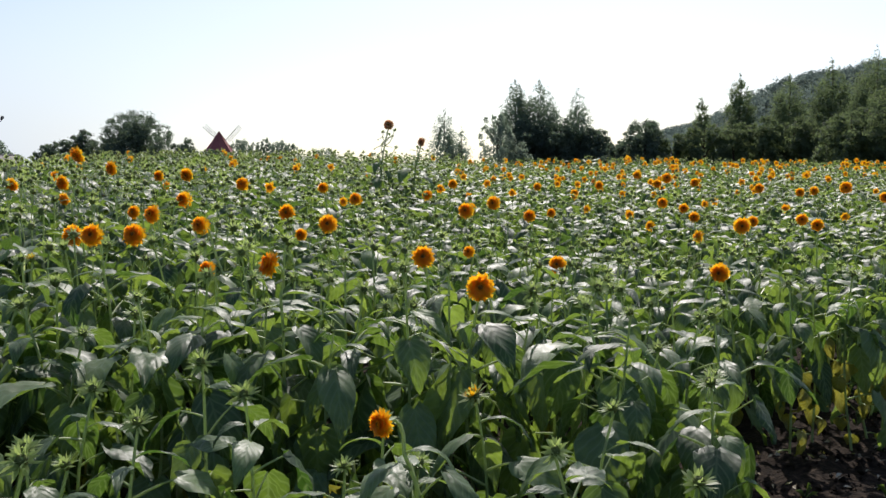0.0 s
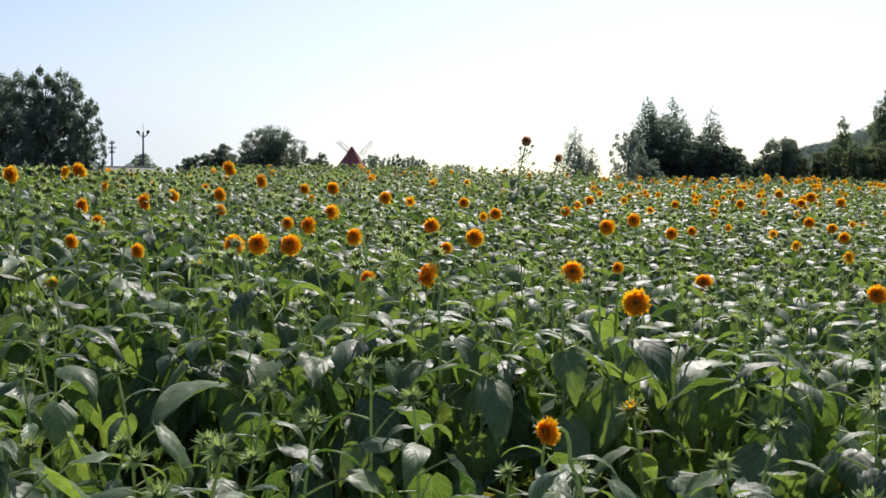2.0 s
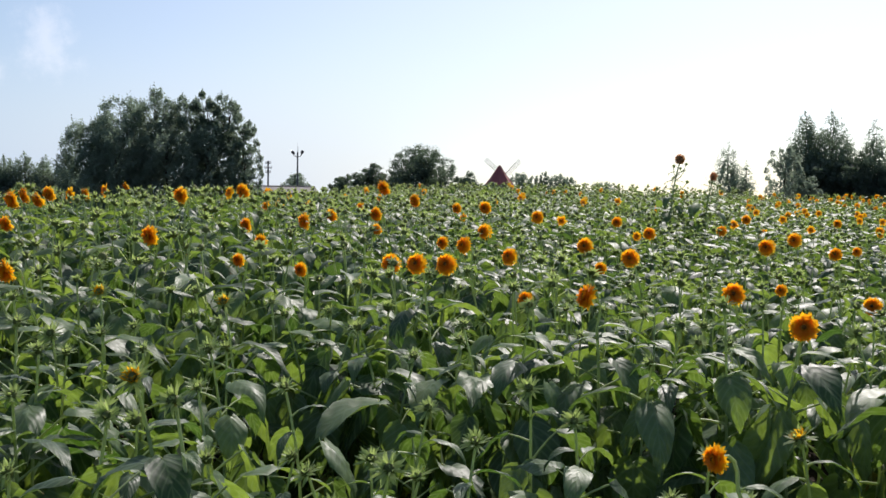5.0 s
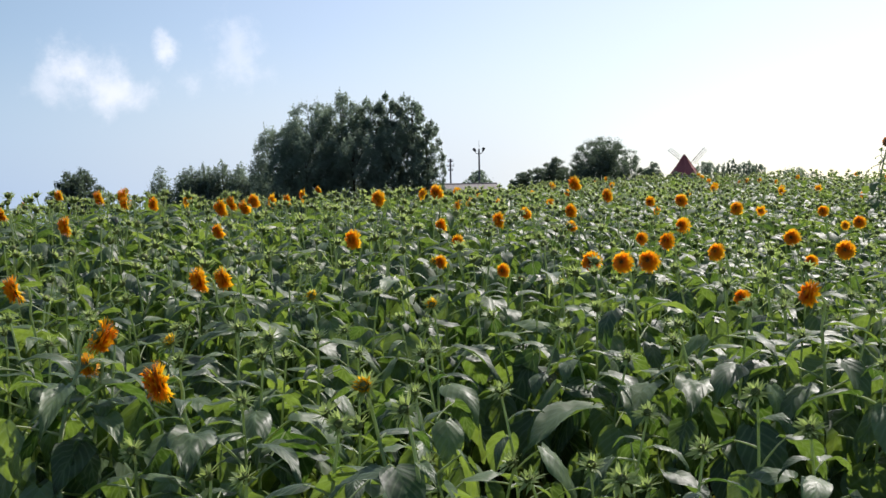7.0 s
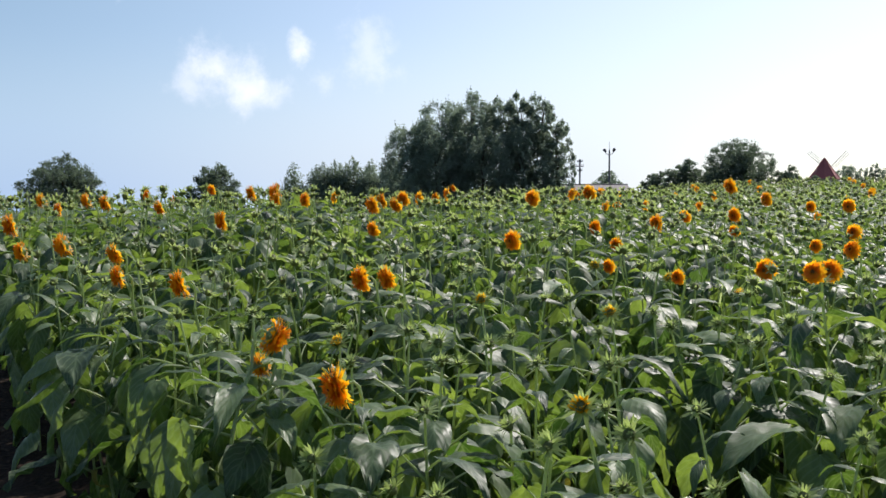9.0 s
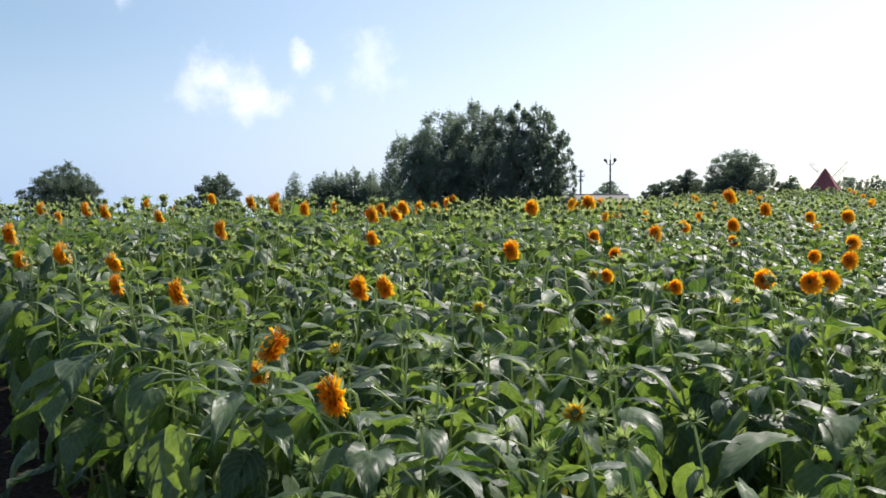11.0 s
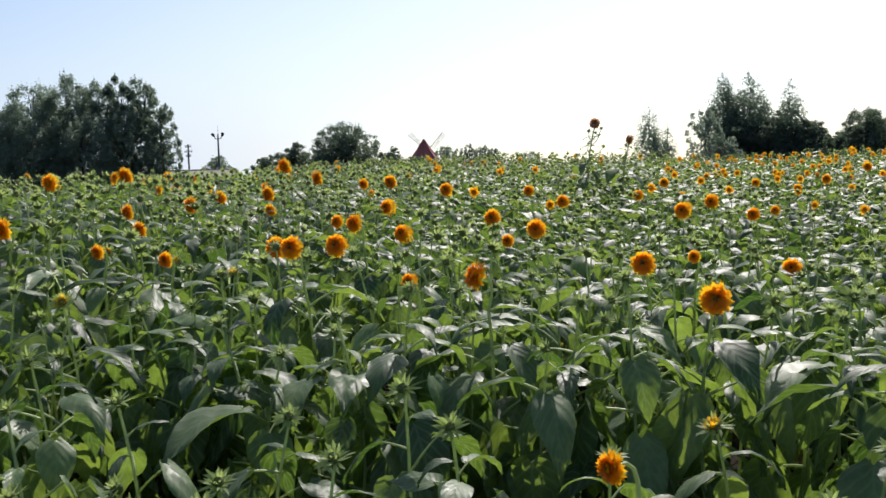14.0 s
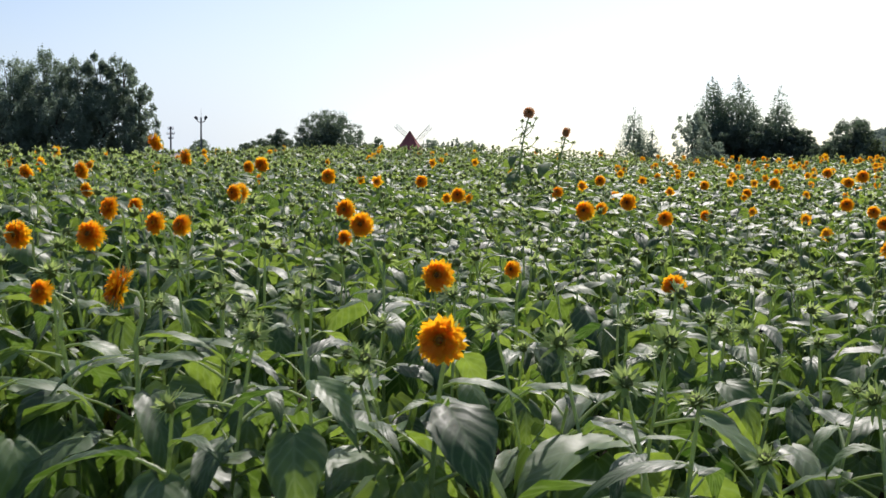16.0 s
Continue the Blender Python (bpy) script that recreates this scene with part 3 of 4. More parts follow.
bloom(0.24, 11.06, 1.54, 0.180)
bloom(-2.50, 7.23, 1.42, 0.155, 200)
bloom(-0.20, 3.37, 0.91, 0.100, 232)
bloom(-2.51, 10.43, 1.68, 0.160)
bloom(-4.05, 6.56, 1.61, 0.145)
bloom(-4.27, 5.07, 1.39, 0.155, 216)
bloom(-3.52, 3.40, 1.23, 0.165, 45)
bloom(-2.97, 3.10, 1.10, 0.170, 222)
bloom(-3.99, 9.26, 1.76, 0.160)
bloom(-4.30, 12.66, 2.24, 0.200)
bloom(-3.98, 4.91, 1.41, 0.140, 220)
bloom(-4.56, 9.20, 1.72, 0.140)
bloom(-3.94, 8.18, 1.57, 0.130)
bloom(-4.80, 8.38, 1.97, 0.150)
bloom(-4.91, 9.87, 2.07, 0.160)
bloom(-3.32, 9.37, 1.83, 0.130)
bloom(-3.36, 9.51, 1.69, 0.110)
bloom(-3.76, 12.20, 2.06, 0.170)
bloom(-2.79, 11.70, 1.96, 0.150)
bloom(-2.47, 10.19, 1.68, 0.140)
bloom(-2.43, 8.42, 1.57, 0.110)
bloom(-1.94, 7.15, 1.56, 0.130)
bloom(-1.56, 6.87, 1.49, 0.120)
bloom(-1.86, 5.67, 1.46, 0.130)
bloom(-2.26, 12.10, 1.86, 0.160)
bloom(-1.16, 8.74, 1.37, 0.110)
bloom(-1.15, 5.20, 1.30, 0.090)
bloom(-0.98, 12.00, 1.68, 0.150)
bloom(0.16, 16.80, 1.93, 0.155)
bloom(0.58, 12.20, 1.62, 0.170)
bloom(0.89, 11.00, 1.48, 0.140)
bloom(1.34, 13.20, 1.49, 0.125)
bloom(1.63, 18.40, 1.90, 0.150)
bloom(2.13, 17.30, 1.77, 0.140)
bloom(0.16, 6.61, 1.31, 0.080)
bloom(-3.77, 9.38, 1.82, 0.120)
bloom(-5.06, 8.90, 1.99, 0.130)
bloom(-1.66, 7.39, 1.47, 0.130)
bloom(1.69, 6.53, 1.17, 0.128)
bloom(2.65, 9.48, 1.39, 0.156)
bloom(2.85, 9.84, 1.42, 0.108)
bloom(5.71, 15.16, 1.79, 0.190)
bloom(3.32, 9.48, 1.39, 0.117)
bloom(3.37, 10.04, 1.43, 0.123)
bloom(4.45, 15.06, 1.79, 0.149)
bloom(2.50, 12.17, 1.60, 0.131)
bloom(2.57, 11.41, 1.54, 0.111)
bloom(2.42, 10.30, 1.46, 0.112)
bloom(2.31, 15.80, 1.87, 0.135)
bloom(3.47, 19.10, 2.10, 0.164)
bloom(3.74, 17.87, 2.01, 0.190)
bloom(3.91, 16.61, 1.91, 0.144)
bloom(-0.20, 13.90, 1.73, 0.145)
bloom(0.33, 12.40, 1.56, 0.130)
bloom(-1.35, 12.10, 1.81, 0.129)
bloom(-3.51, 13.27, 2.00, 0.131)
bloom(4.71, 14.12, 1.72, 0.126)
bloom(4.98, 14.36, 1.74, 0.128)
bloom(3.26, 16.27, 1.89, 0.140)
bloom(5.34, 12.93, 1.64, 0.133)
bloom(-4.92, 4.28, 1.37, 0.164)
bloom(-5.46, 4.33, 1.40, 0.142)
bloom(-6.37, 5.12, 1.51, 0.158)
bloom(-6.98, 5.19, 1.56, 0.179)
bloom(-7.05, 4.89, 1.52, 0.145)
bloom(-8.24, 5.70, 1.71, 0.208)
bloom(-6.67, 6.50, 1.76, 0.171)
bloom(-7.66, 7.99, 2.05, 0.164)
bloom(-7.49, 8.16, 2.05, 0.206)
bloom(-7.67, 6.79, 1.88, 0.139)
bloom(-8.47, 6.89, 1.93, 0.161)
bloom(-5.29, 6.66, 1.69, 0.126)
bloom(-6.08, 7.79, 1.91, 0.171)
bloom(-9.61, 7.09, 1.97, 0.162)
bloom(-8.74, 6.58, 1.87, 0.135)
bloom(-8.89, 7.03, 1.96, 0.154)
bloom(-8.39, 7.33, 2.01, 0.124)
bloom(-6.03, 8.08, 1.92, 0.150)
bloom(-7.04, 7.64, 1.97, 0.139)
bloom(-6.87, 7.83, 1.97, 0.139)
bloom(-6.34, 8.32, 1.97, 0.153)
bloom(-6.37, 8.73, 2.00, 0.146)
bloom(-15.91, 25.86, 2.97, 0.230)
bloom(-6.42, 9.41, 2.03, 0.129)
bloom(-8.35, 8.17, 2.10, 0.119)
bloom(-3.14, 6.06, 1.46, 0.090)
bloom(-2.66, 5.91, 1.41, 0.090)
bloom(-3.60, 3.42, 1.10, 0.12, 240)
opening(-1.74, 2.46, 1.22, 0.115)
opening(-3.27, 4.70, 1.32, 0.13)
opening(-2.60, 4.75, 1.28, 0.13)
opening(-3.79, 7.37, 1.42, 0.15)
opening(-3.08, 6.96, 1.36, 0.14)

# ---- the rest of the field ----
grid_rng = random.Random(23)
near_plants, mid_plants, far_plants = [], [], []
CELL = 0.36
cells = {}
for bx, by in taken:
    cells.setdefault((int(bx // 1), int(by // 1)), []).append((bx, by))
for iy in range(0, 86):
    for ix in range(-100, 62):
        y = 2.2 + iy * CELL + grid_rng.uniform(-0.13, 0.13)
        x = ix * CELL + (0.18 if iy % 2 else 0) + grid_rng.uniform(-0.13, 0.13)
        reach = math.hypot(x + 0.2, y)
        angle = math.degrees(math.atan2(-(x + 0.2), y))
        if y < front(x) or y > 32 or not -34 < angle < 66 or reach > 7 + depth_of_slope(x, y):
            continue
        if any((x - bx) ** 2 + (y - by) ** 2 < 0.065 for i in (-1, 0, 1) for j in (-1, 0, 1) for bx, by in cells.get((int(x // 1) + i, int(y // 1) + j), ())):
            continue
        if y < 2.85 and -2.2 < x < -1.2:
            continue
        if y < 4.1 and -1.4 < x < 0.6 and grid_rng.random() < 0.34 or 4.1 < y < 4.66 and -2.2 < x < 0.9 and grid_rng.random() < 0.85:
            continue
        if x > 0.4 and y - front(x) < 1.1 and y < 9 and grid_rng.random() < 0.42:
            continue
        if -2.0 < x - 0.09 * y < 2.0 and grid_rng.random() < 0.04:
            continue
        (near_plants if reach < 6.6 and angle < 60 or x > 1.2 and reach < 9.5 and y - front(x) < 1.0 else mid_plants if reach < 13 else far_plants).append((x, y, reach))
near_plants.sort(key=lambda p: min(p[2], math.hypot(p[0] - 0.7, p[1] - 2.2) + 1.6) if p[0] < 1.2 else 3)
mid_plants += near_plants[205:]
near_plants = near_plants[:205]
for x, y, r in near_plants:
    z = canopy(x, y) - 0.04 + grid_rng.uniform(-0.18, 0.07)
    sunflower(x, y, z, grid_rng.uniform(0.11, 0.155), False, grid_rng.uniform(150, 270), grid_rng.uniform(35, 80), grid_rng, grid_rng.choice((8, 9, 10, 11)) + (x < -1.5))


def plant_geo(rng, is_bloom, lod):
    """A whole plant one metre high in one mesh, for the mass of the field."""
    g = Geo()
    way, turn = facing(208 + rng.uniform(-25, 25), rng.uniform(0, 25)) if is_bloom else facing(rng.uniform(0, 360), rng.uniform(40, 85))
    neck = Vector((way.x, way.y, 0)) * (0.045 if is_bloom else 0.01)
    steps = 5 if lod == 1 else 2
    line = stalk_line(rng, 1.0, neck, steps)
    tube(g, line, [0.0085 - 0.0035 * i / steps for i in range(steps + 1)], 4 if lod == 1 else 3, 1)
    for s, turn_z, kind, scale in leaf_plan(rng, 1.0, 11 if lod == 1 else 10, 0.2 if lod == 1 else 0.40):
        f = s * steps
        at = line[int(f)].lerp(line[min(int(f) + 1, steps)], f - int(f))
        m = Matrix.Translation(at) @ Matrix.Rotation(turn_z, 4, "Z") @ Matrix.Rotation(rng.uniform(-0.25, 0.25), 4, "X") @ Matrix.Scale(scale * (1.0 if lod == 1 else 1.15), 4)
        g.join(make_leaf(rng, kind, lod), m)
    size = (rng.uniform(0.125, 0.155) if lod == 1 else rng.uniform(0.13, 0.165)) if is_bloom else rng.uniform(0.11, 0.16)
    at = Matrix.Translation(line[-1] + way * size * 0.14) @ turn @ Matrix.Scale(size, 4)
    if is_bloom:
        for piece, mat in zip(bloom_geo(rng, lod), (2, 3, 4)):
            g.join(piece, at, [mat, 6])
    else:
        for piece, mat in zip(bud_geo(rng, lod), (5, 4)):
            g.join(piece, at, [mat])
    return g.arrays()


def field_of(name, label, plants, lod, share):
    """Many plants in one mesh of kind stuff; share(x, y) is the part of them in bloom."""
    rng = random.Random(31 + lod)
    green = [plant_geo(rng, False, lod) for k in range(14)]
    gold = [plant_geo(rng, True, lod) for k in range(8)]
    g = Geo()
    for x, y, r in plants:
        flowering = rng.random() < share(x, y)
        v, f, m, uv = rng.choice(gold if flowering else green)
        gz = ground_z(x, y)
        hgt = canopy(x, y) - gz + (rng.uniform(-0.09, 0.05) if flowering else rng.uniform(-0.12, 0.05))
        a = rng.uniform(-0.4, 0.4) if flowering else rng.uniform(0, 6.28)
        c, s = math.cos(a), math.sin(a)
        k = 0.5 + 0.5 * hgt
        w = v @ np.array(((c * k, s * k, 0), (-s * k, c * k, 0), (0, 0, hgt))) + (x, y, gz - 0.02)
        g.v.append(w), g.f.append(f + g.count), g.m.append(m), g.uv.append(uv)
        g.count += len(v)
    ob = new(name, g.mesh(name, [LEAF, STALK, PETAL, DISC, BRACT, BUD_CORE, PETAL_INNER_SHADED]))
    return tagged(ob, label, "flower field", "", "stuff")


field_of("sunflower_field", "dense green sunflower plants, most still in bud", mid_plants, 1, lambda x, y: 0.0 if y < 9 else 0.03)
field_of("far_sunflower_field", "distant sunflowers dotted with orange blooms up the slope", far_plants, 2, lambda x, y: clamp(0.03 + 0.013 * (y - 13), 0, 0.22) if x > -1.0 + 0.05 * y else 0.025)


# ---- bare strip beside the field ----
def soil_strip():
    """Clods, fallen leaves and small weeds on the bare soil along the field's edge."""
    rng = random.Random(41)
    clods, litter, weeds = Geo(), Geo(), Geo()
    for k in range(2600):
        y = rng.uniform(2.4, 9.0)
        lo = next(x for x in (0.1 * i for i in range(-20, 60)) if front(x) > y)
        x = lo + rng.uniform(-0.6, 1.6)
        z = ground_z(x, y) + 0.01
        if k % 5 < 3:
            r = rng.uniform(0.008, 0.035) * rng.uniform(0.6, 1.2)
            v = [Vector(d) * r * rng.uniform(0.65, 1.2) + Vector((x, y, z + 0.2 * r)) for d in ((1, 0, 0), (-1, 0, 0), (0, 1, 0), (0, -1, 0), (0, 0, 0.8), (0, 0, -0.8))]
            clods.add(v, [(0, 2, 4), (2, 1, 4), (1, 3, 4), (3, 0, 4), (2, 0, 5), (1, 2, 5), (3, 1, 5), (0, 3, 5)])
        elif k % 5 == 3:
            s, a = rng.uniform(0.008, 0.03), rng.uniform(0, 6.3)
            c, n = math.cos(a) * s, math.sin(a) * s
            litter.add([(x - c, y - n, z + 0.012), (x + 0.4 * n, y - 0.4 * c, z + rng.uniform(0.012, 0.04)), (x + c, y + n, z + rng.uniform(0.01, 0.035)), (x - 0.4 * n, y + 0.4 * c, z + rng.uniform(0.012, 0.04))],
                       [(0, 1, 2), (0, 2, 3)], rng.choice((0, 1, 2, 2)), [(0, 0.5), (0.5, 1), (1, 0.5), (0.5, 0)])
        elif rng.random() < 0.16:
            for j in range(rng.choice((4, 5, 6))):
                a, s = rng.uniform(0, 6.3), rng.uniform(0.02, 0.07)
                c, n, h = math.cos(a) * s, math.sin(a) * s, rng.uniform(0.02, 0.09)
                weeds.add([(x, y, z), (x + 0.5 * c + 0.06 * n, y + 0.5 * n - 0.06 * c, z + h), (x + c, y + n, z + h * 0.9), (x + 0.5 * c - 0.06 * n, y + 0.5 * n + 0.06 * c, z + h)],
                          [(0, 1, 2), (0, 2, 3)], 0, [(0, 0.5), (0.5, 1), (1, 0.5), (0.5, 0)])
    tagged(new("soil_clods", clods.mesh("soil_clods", [SOIL], False)), "dry crumbled clods of dark soil on bare ground", "soil", "", "stuff")
    tagged(new("leaf_litter", litter.mesh("leaf_litter", [LEAF_DRY, BARK, STRAW], False)), "fallen yellow and brown leaves on bare soil", "leaf litter", "", "stuff")
    tagged(new("small_weeds", weeds.mesh("small_weeds", [LEAF])), "small green weeds sprouting from bare soil", "weeds", "", "stuff")


soil_strip()


# ---- trees and distance ----
def leaf_cards(g, nr, points, outward, size, loose=0.6):
    """Small leaf sprays, one three-cornered blade each, that look outwards from their clump."""
    n = len(points)
    way = outward / np.linalg.norm(outward, axis=1, keepdims=True) + loose * nr.normal(size=(n, 3)) + (0, 0, 0.3)
    way /= np.linalg.norm(way, axis=1, keepdims=True)
    a = np.cross(way, nr.normal(size=(n, 3)))
    a /= np.linalg.norm(a, axis=1, keepdims=True)
    b, s = np.cross(way, a), size * nr.uniform(0.6, 1.35, (n, 1))
    g.add(np.stack([points - a * s, points + a * s * 0.7 + b * s * 0.62, points + a * s * 0.8 - b * s * 0.62], axis=1), np.arange(3 * n))


def fill_clumps(g, nr, clumps, count, size, inner=0.35):
    """Leaves over a list of clumps (x, y, z, radius, radius upwards), most of them near each clump's skin."""
    c = np.array(clumps)
    share = c[:, 3] * (c[:, 3] + c[:, 4])
    pick = c[nr.choice(len(c), count, p=share / share.sum())]
    d = nr.normal(size=(count, 3))
    d /= np.linalg.norm(d, axis=1, keepdims=True)
    r = np.abs(nr.normal(0.5 + 0.5 * inner, 0.30, (count, 1)))
    leaf_cards(g, nr, pick[:, :3] + d * r * pick[:, [3, 3, 4]], d, size)


def broad_clumps(rng, w, lo, hi, shaggy=False):
    """A rounded crown: lobes over an egg-shaped body, each knobbed with tufts; shaggy ones have more, smaller lobes with upright tips."""
    mid, half, out = (lo + hi) / 2, (hi - lo) / 2, []
    lobes = int(clamp(0.85 * w * (hi - lo), 48, 84) if shaggy else clamp(0.42 * w * (hi - lo), 14, 40))
    for k in range(lobes):
        dz, a = 1 - 1.72 * (k + 0.5) / lobes, 2.4 * k + rng.uniform(-0.4, 0.4)
        r = math.sqrt(max(0, 1 - dz * dz)) ** (0.7 if shaggy else 1)
        d = Vector((r * math.cos(a), r * math.sin(a), dz))
        size = min(w, hi - lo) * (rng.uniform(0.08, 0.15) if shaggy else rng.uniform(0.12, 0.22))
        reach = rng.uniform(0.80, 1.08)
        c = Vector((d.x * (w / 2 - size) * reach, d.y * (w / 2 - size) * reach, mid + dz * (half - size) * min(1, reach + 0.03)))
        out.append((*c, size * 0.8, size * 0.75))
        for j in range(11):
            e = (Vector((rng.gauss(0, 1), rng.gauss(0, 1), rng.gauss(0, 1))).normalized() + 0.8 * d + Vector((0, 0, 0.5 if shaggy else 0.25))).normalized()
            small = size * rng.uniform(0.22, 0.42)
            out.append((*(c + e * size * rng.uniform(0.75, 1.05)), small, small * (1.5 if shaggy else 0.8)))
        if shaggy and dz > 0.3:
            for j in range(4):
                lean = Vector((rng.gauss(0, 0.05), rng.gauss(0, 0.05), 0)) * size
                out.append((*(c + lean + Vector((d.x * size * 0.5, d.y * size * 0.5, size * (0.7 + 0.32 * j)))), size * (0.34 - 0.08 * j), size * 0.3))
    return out


def spire_clumps(rng, w, lo, hi, blunt, tip):
    """A conifer: tufts on tiers of boughs round the stem, with a thin leading shoot above the tip."""
    out, h = [], hi - lo
    wide = lambda s: max(max(0.0, 1 - s / tip) ** blunt, 0.12 * (1 - s) ** 0.4)
    while len(out) < int(110 + 44 * w):
        s = rng.random()
        if rng.random() > wide(s) + 0.1:
            continue
        r = w / 2 * wide(s) * (0.92 + 0.3 * noise.noise((2.2 * len(out), w, 0.3)))
        a, near = rng.uniform(0, 6.283), math.sqrt(rng.uniform(0.25, 1))
        size = 0.16 + 0.22 * r * rng.uniform(0.7, 1.3)
        out.append((r * near * 0.86 * math.cos(a), r * near * 0.86 * math.sin(a), lo + h * s - 0.4 * size, size, size * rng.uniform(0.8, 1.4)))
    for k in range(14):
        s = tip - 0.12 + (1.1 - tip) * k / 14
        r = 0.10 + 0.16 * w * max(0, 1 - s)
        out.append((rng.gauss(0, 0.6 * r), rng.gauss(0, 0.6 * r), lo + h * s, r, r * 1.6))
    return out


def tree(name, x, y, top, width, label, leaf, kind="broad", seed=1, dense=4.2, size=0.10, crown_base=0.03):
    """A tree: tapered trunk, limbs, and a crown of many small leaves in uneven clumps."""
    rng, nr = random.Random(seed), np.random.default_rng(seed)
    base = ground_z(x, y)
    hgt = top - base
    lo = hgt * crown_base
    ob = thing(name, pose(x, y, base - 0.1), label, "tree", "trees round the field")
    wood, crown = Geo(), Geo()
    r0 = (0.018 * hgt + 0.08) * (0.5 if kind in ("spire", "bullet", "shaggy") else 1)
    tube(wood, [(0, 0, 0), (0.02 * hgt, 0.01 * hgt, 0.3 * hgt), (0, 0.02 * hgt, 0.62 * hgt), (0.01 * hgt, 0, 0.93 * hgt)], [r0, r0 * 0.75, r0 * 0.45, r0 * 0.12], 8)
    part("trunk", wood, [BARK], ob)
    if kind == "broad":
        clumps = broad_clumps(rng, width, lo, hgt)
    elif kind == "shaggy":
        clumps = broad_clumps(rng, width, lo, hgt, True)
    elif kind == "spire":
        clumps = spire_clumps(rng, width, lo, hgt, 0.52, 0.96)
    else:
        clumps = spire_clumps(rng, width, lo, hgt, 0.38, 0.92)
    area = 0.75 * width * (hgt - lo) * (0.75 if kind == "spire" else 1.0)
    fill_clumps(crown, nr, clumps, int(dense * area / (1.3 * size * size)), size)
    # coarse shaded sprays deep inside
    inside = [(c[0] * 0.62, c[1] * 0.62, lo + (c[2] - lo) * 0.86, c[3] * 0.8, c[4] * 0.8) for c in clumps if c[3] > 0.2]
    fill_clumps(crown, nr, inside or clumps, int((0.30 * dense if kind == "shaggy" else 2.6) * area / 0.09), 0.24, 0.0)
    for k in range(7):
        c = Vector(clumps[(k * 37) % len(clumps)][:3])
        limb = Geo()
        tube(limb, [(0, 0, max(0.12 * hgt, c.z - 0.25 * hgt)), Vector((c.x * 0.5, c.y * 0.5, c.z - 0.08 * hgt)), c], [r0 * 0.35, r0 * 0.2, r0 * 0.06], 5)
        part("branch", limb, [BARK], ob)
    part("crown", crown, [leaf], ob, smooth=False)
    return ob


ROUND = "dark green broadleaf tree with a dense rounded crown"
CONIFER = "tall narrow dark conifer with a pointed top"
tree("oak_tree", -35.6, 125.0, 13.3, 9.0, "large dark round-crowned tree beyond the field", FOLIAGE_DARK, seed=2, dense=6.0)
for x, y, top, w in ((-30.6, 126.0, 9.9, 4.6), (-27.8, 127.0, 9.0, 3.2), (-42.6, 126.5, 11.1, 5.6), (-47.2, 129.0, 10.0, 4.6), (-39.6, 128.0, 10.2, 4.6)):
    tree("broadleaf_tree", x, y, top, w, ROUND, FOLIAGE_DARK, seed=int(50 - x), dense=5.5, crown_base=0.2)
tree("broadleaf_tree", -57.6, 138.0, 10.9, 5.4, ROUND, FOLIAGE, seed=56, crown_base=0.2)
for k, (x, y, top, w) in enumerate(((-29.6, 157, 11.6, 4.2), (-27.4, 158, 11.2, 2.4), (-26.0, 158, 11.8, 1.9), (-24.0, 158, 11.5, 3.4), (-22.3, 158, 11.0, 2.8), (-17.4, 159, 10.2, 4.4))):
    tree("far_tree", x, y, top, w, "small far tree with a thin greyish crown", FOLIAGE_PALE_HAZE if k % 2 else FOLIAGE, "shaggy", 60 + k, 4.0, 0.11, 0.45)
# the big group beside the poles
for x, y, top, w, seed in ((-60.0, 92.7, 13.4, 7.4, 80), (-57.4, 93.8, 15.4, 7.4, 81), (-54.8, 95.5, 16.3, 6.6, 82), (-52.4, 97.0, 16.0, 5.4, 83), (-50.4, 97.6, 16.6, 4.0, 84),
                           (-48.6, 98.8, 16.3, 5.0, 85), (-47.2, 99.4, 13.5, 4.6, 86), (-56.6, 91.2, 12.4, 7.4, 87), (-52.6, 93.6, 12.2, 7.4, 88), (-49.6, 96.6, 12.6, 6.4, 89)):
    tree("broadleaf_tree", x, y, top, w, "tall tree in a dense dark green clump", FOLIAGE, "shaggy", seed, 4.0, 0.085, 0.03)
for k, (x, y, top, w) in enumerate(((-82.4, 100.8, 10.6, 5.0), (-80.4, 102.6, 10.3, 4.8), (-78.6, 103.9, 11.0, 5.2), (-76.8, 105.2, 11.4, 5.4), (-75.0, 106.6, 11.0, 5.2), (-73.2, 107.8, 11.2, 5.2), (-71.2, 109.0, 10.5, 5.0), (-79.2, 102.4, 10.6, 5.0), (-77.4, 103.4, 10.2, 4.8), (-74.2, 104.8, 10.6, 4.8), (-71.8, 106.8, 10.5, 4.8))):
    tree("evergreen_tree", x, y, top, w, "dark evergreen in a clipped row of trees", FOLIAGE_BLUE, "spire" if k == 0 else "bullet", 100 + k, 5.0, 0.10, 0.35)
tree("broadleaf_tree", -96.4, 102.0, 10.7, 7.4, ROUND, FOLIAGE_DARK, seed=110, dense=6.5)
tree("broadleaf_tree", -85.8, 69.6, 9.4, 8.2, ROUND, FOLIAGE_DARK, seed=111, dense=6.5, size=0.085)
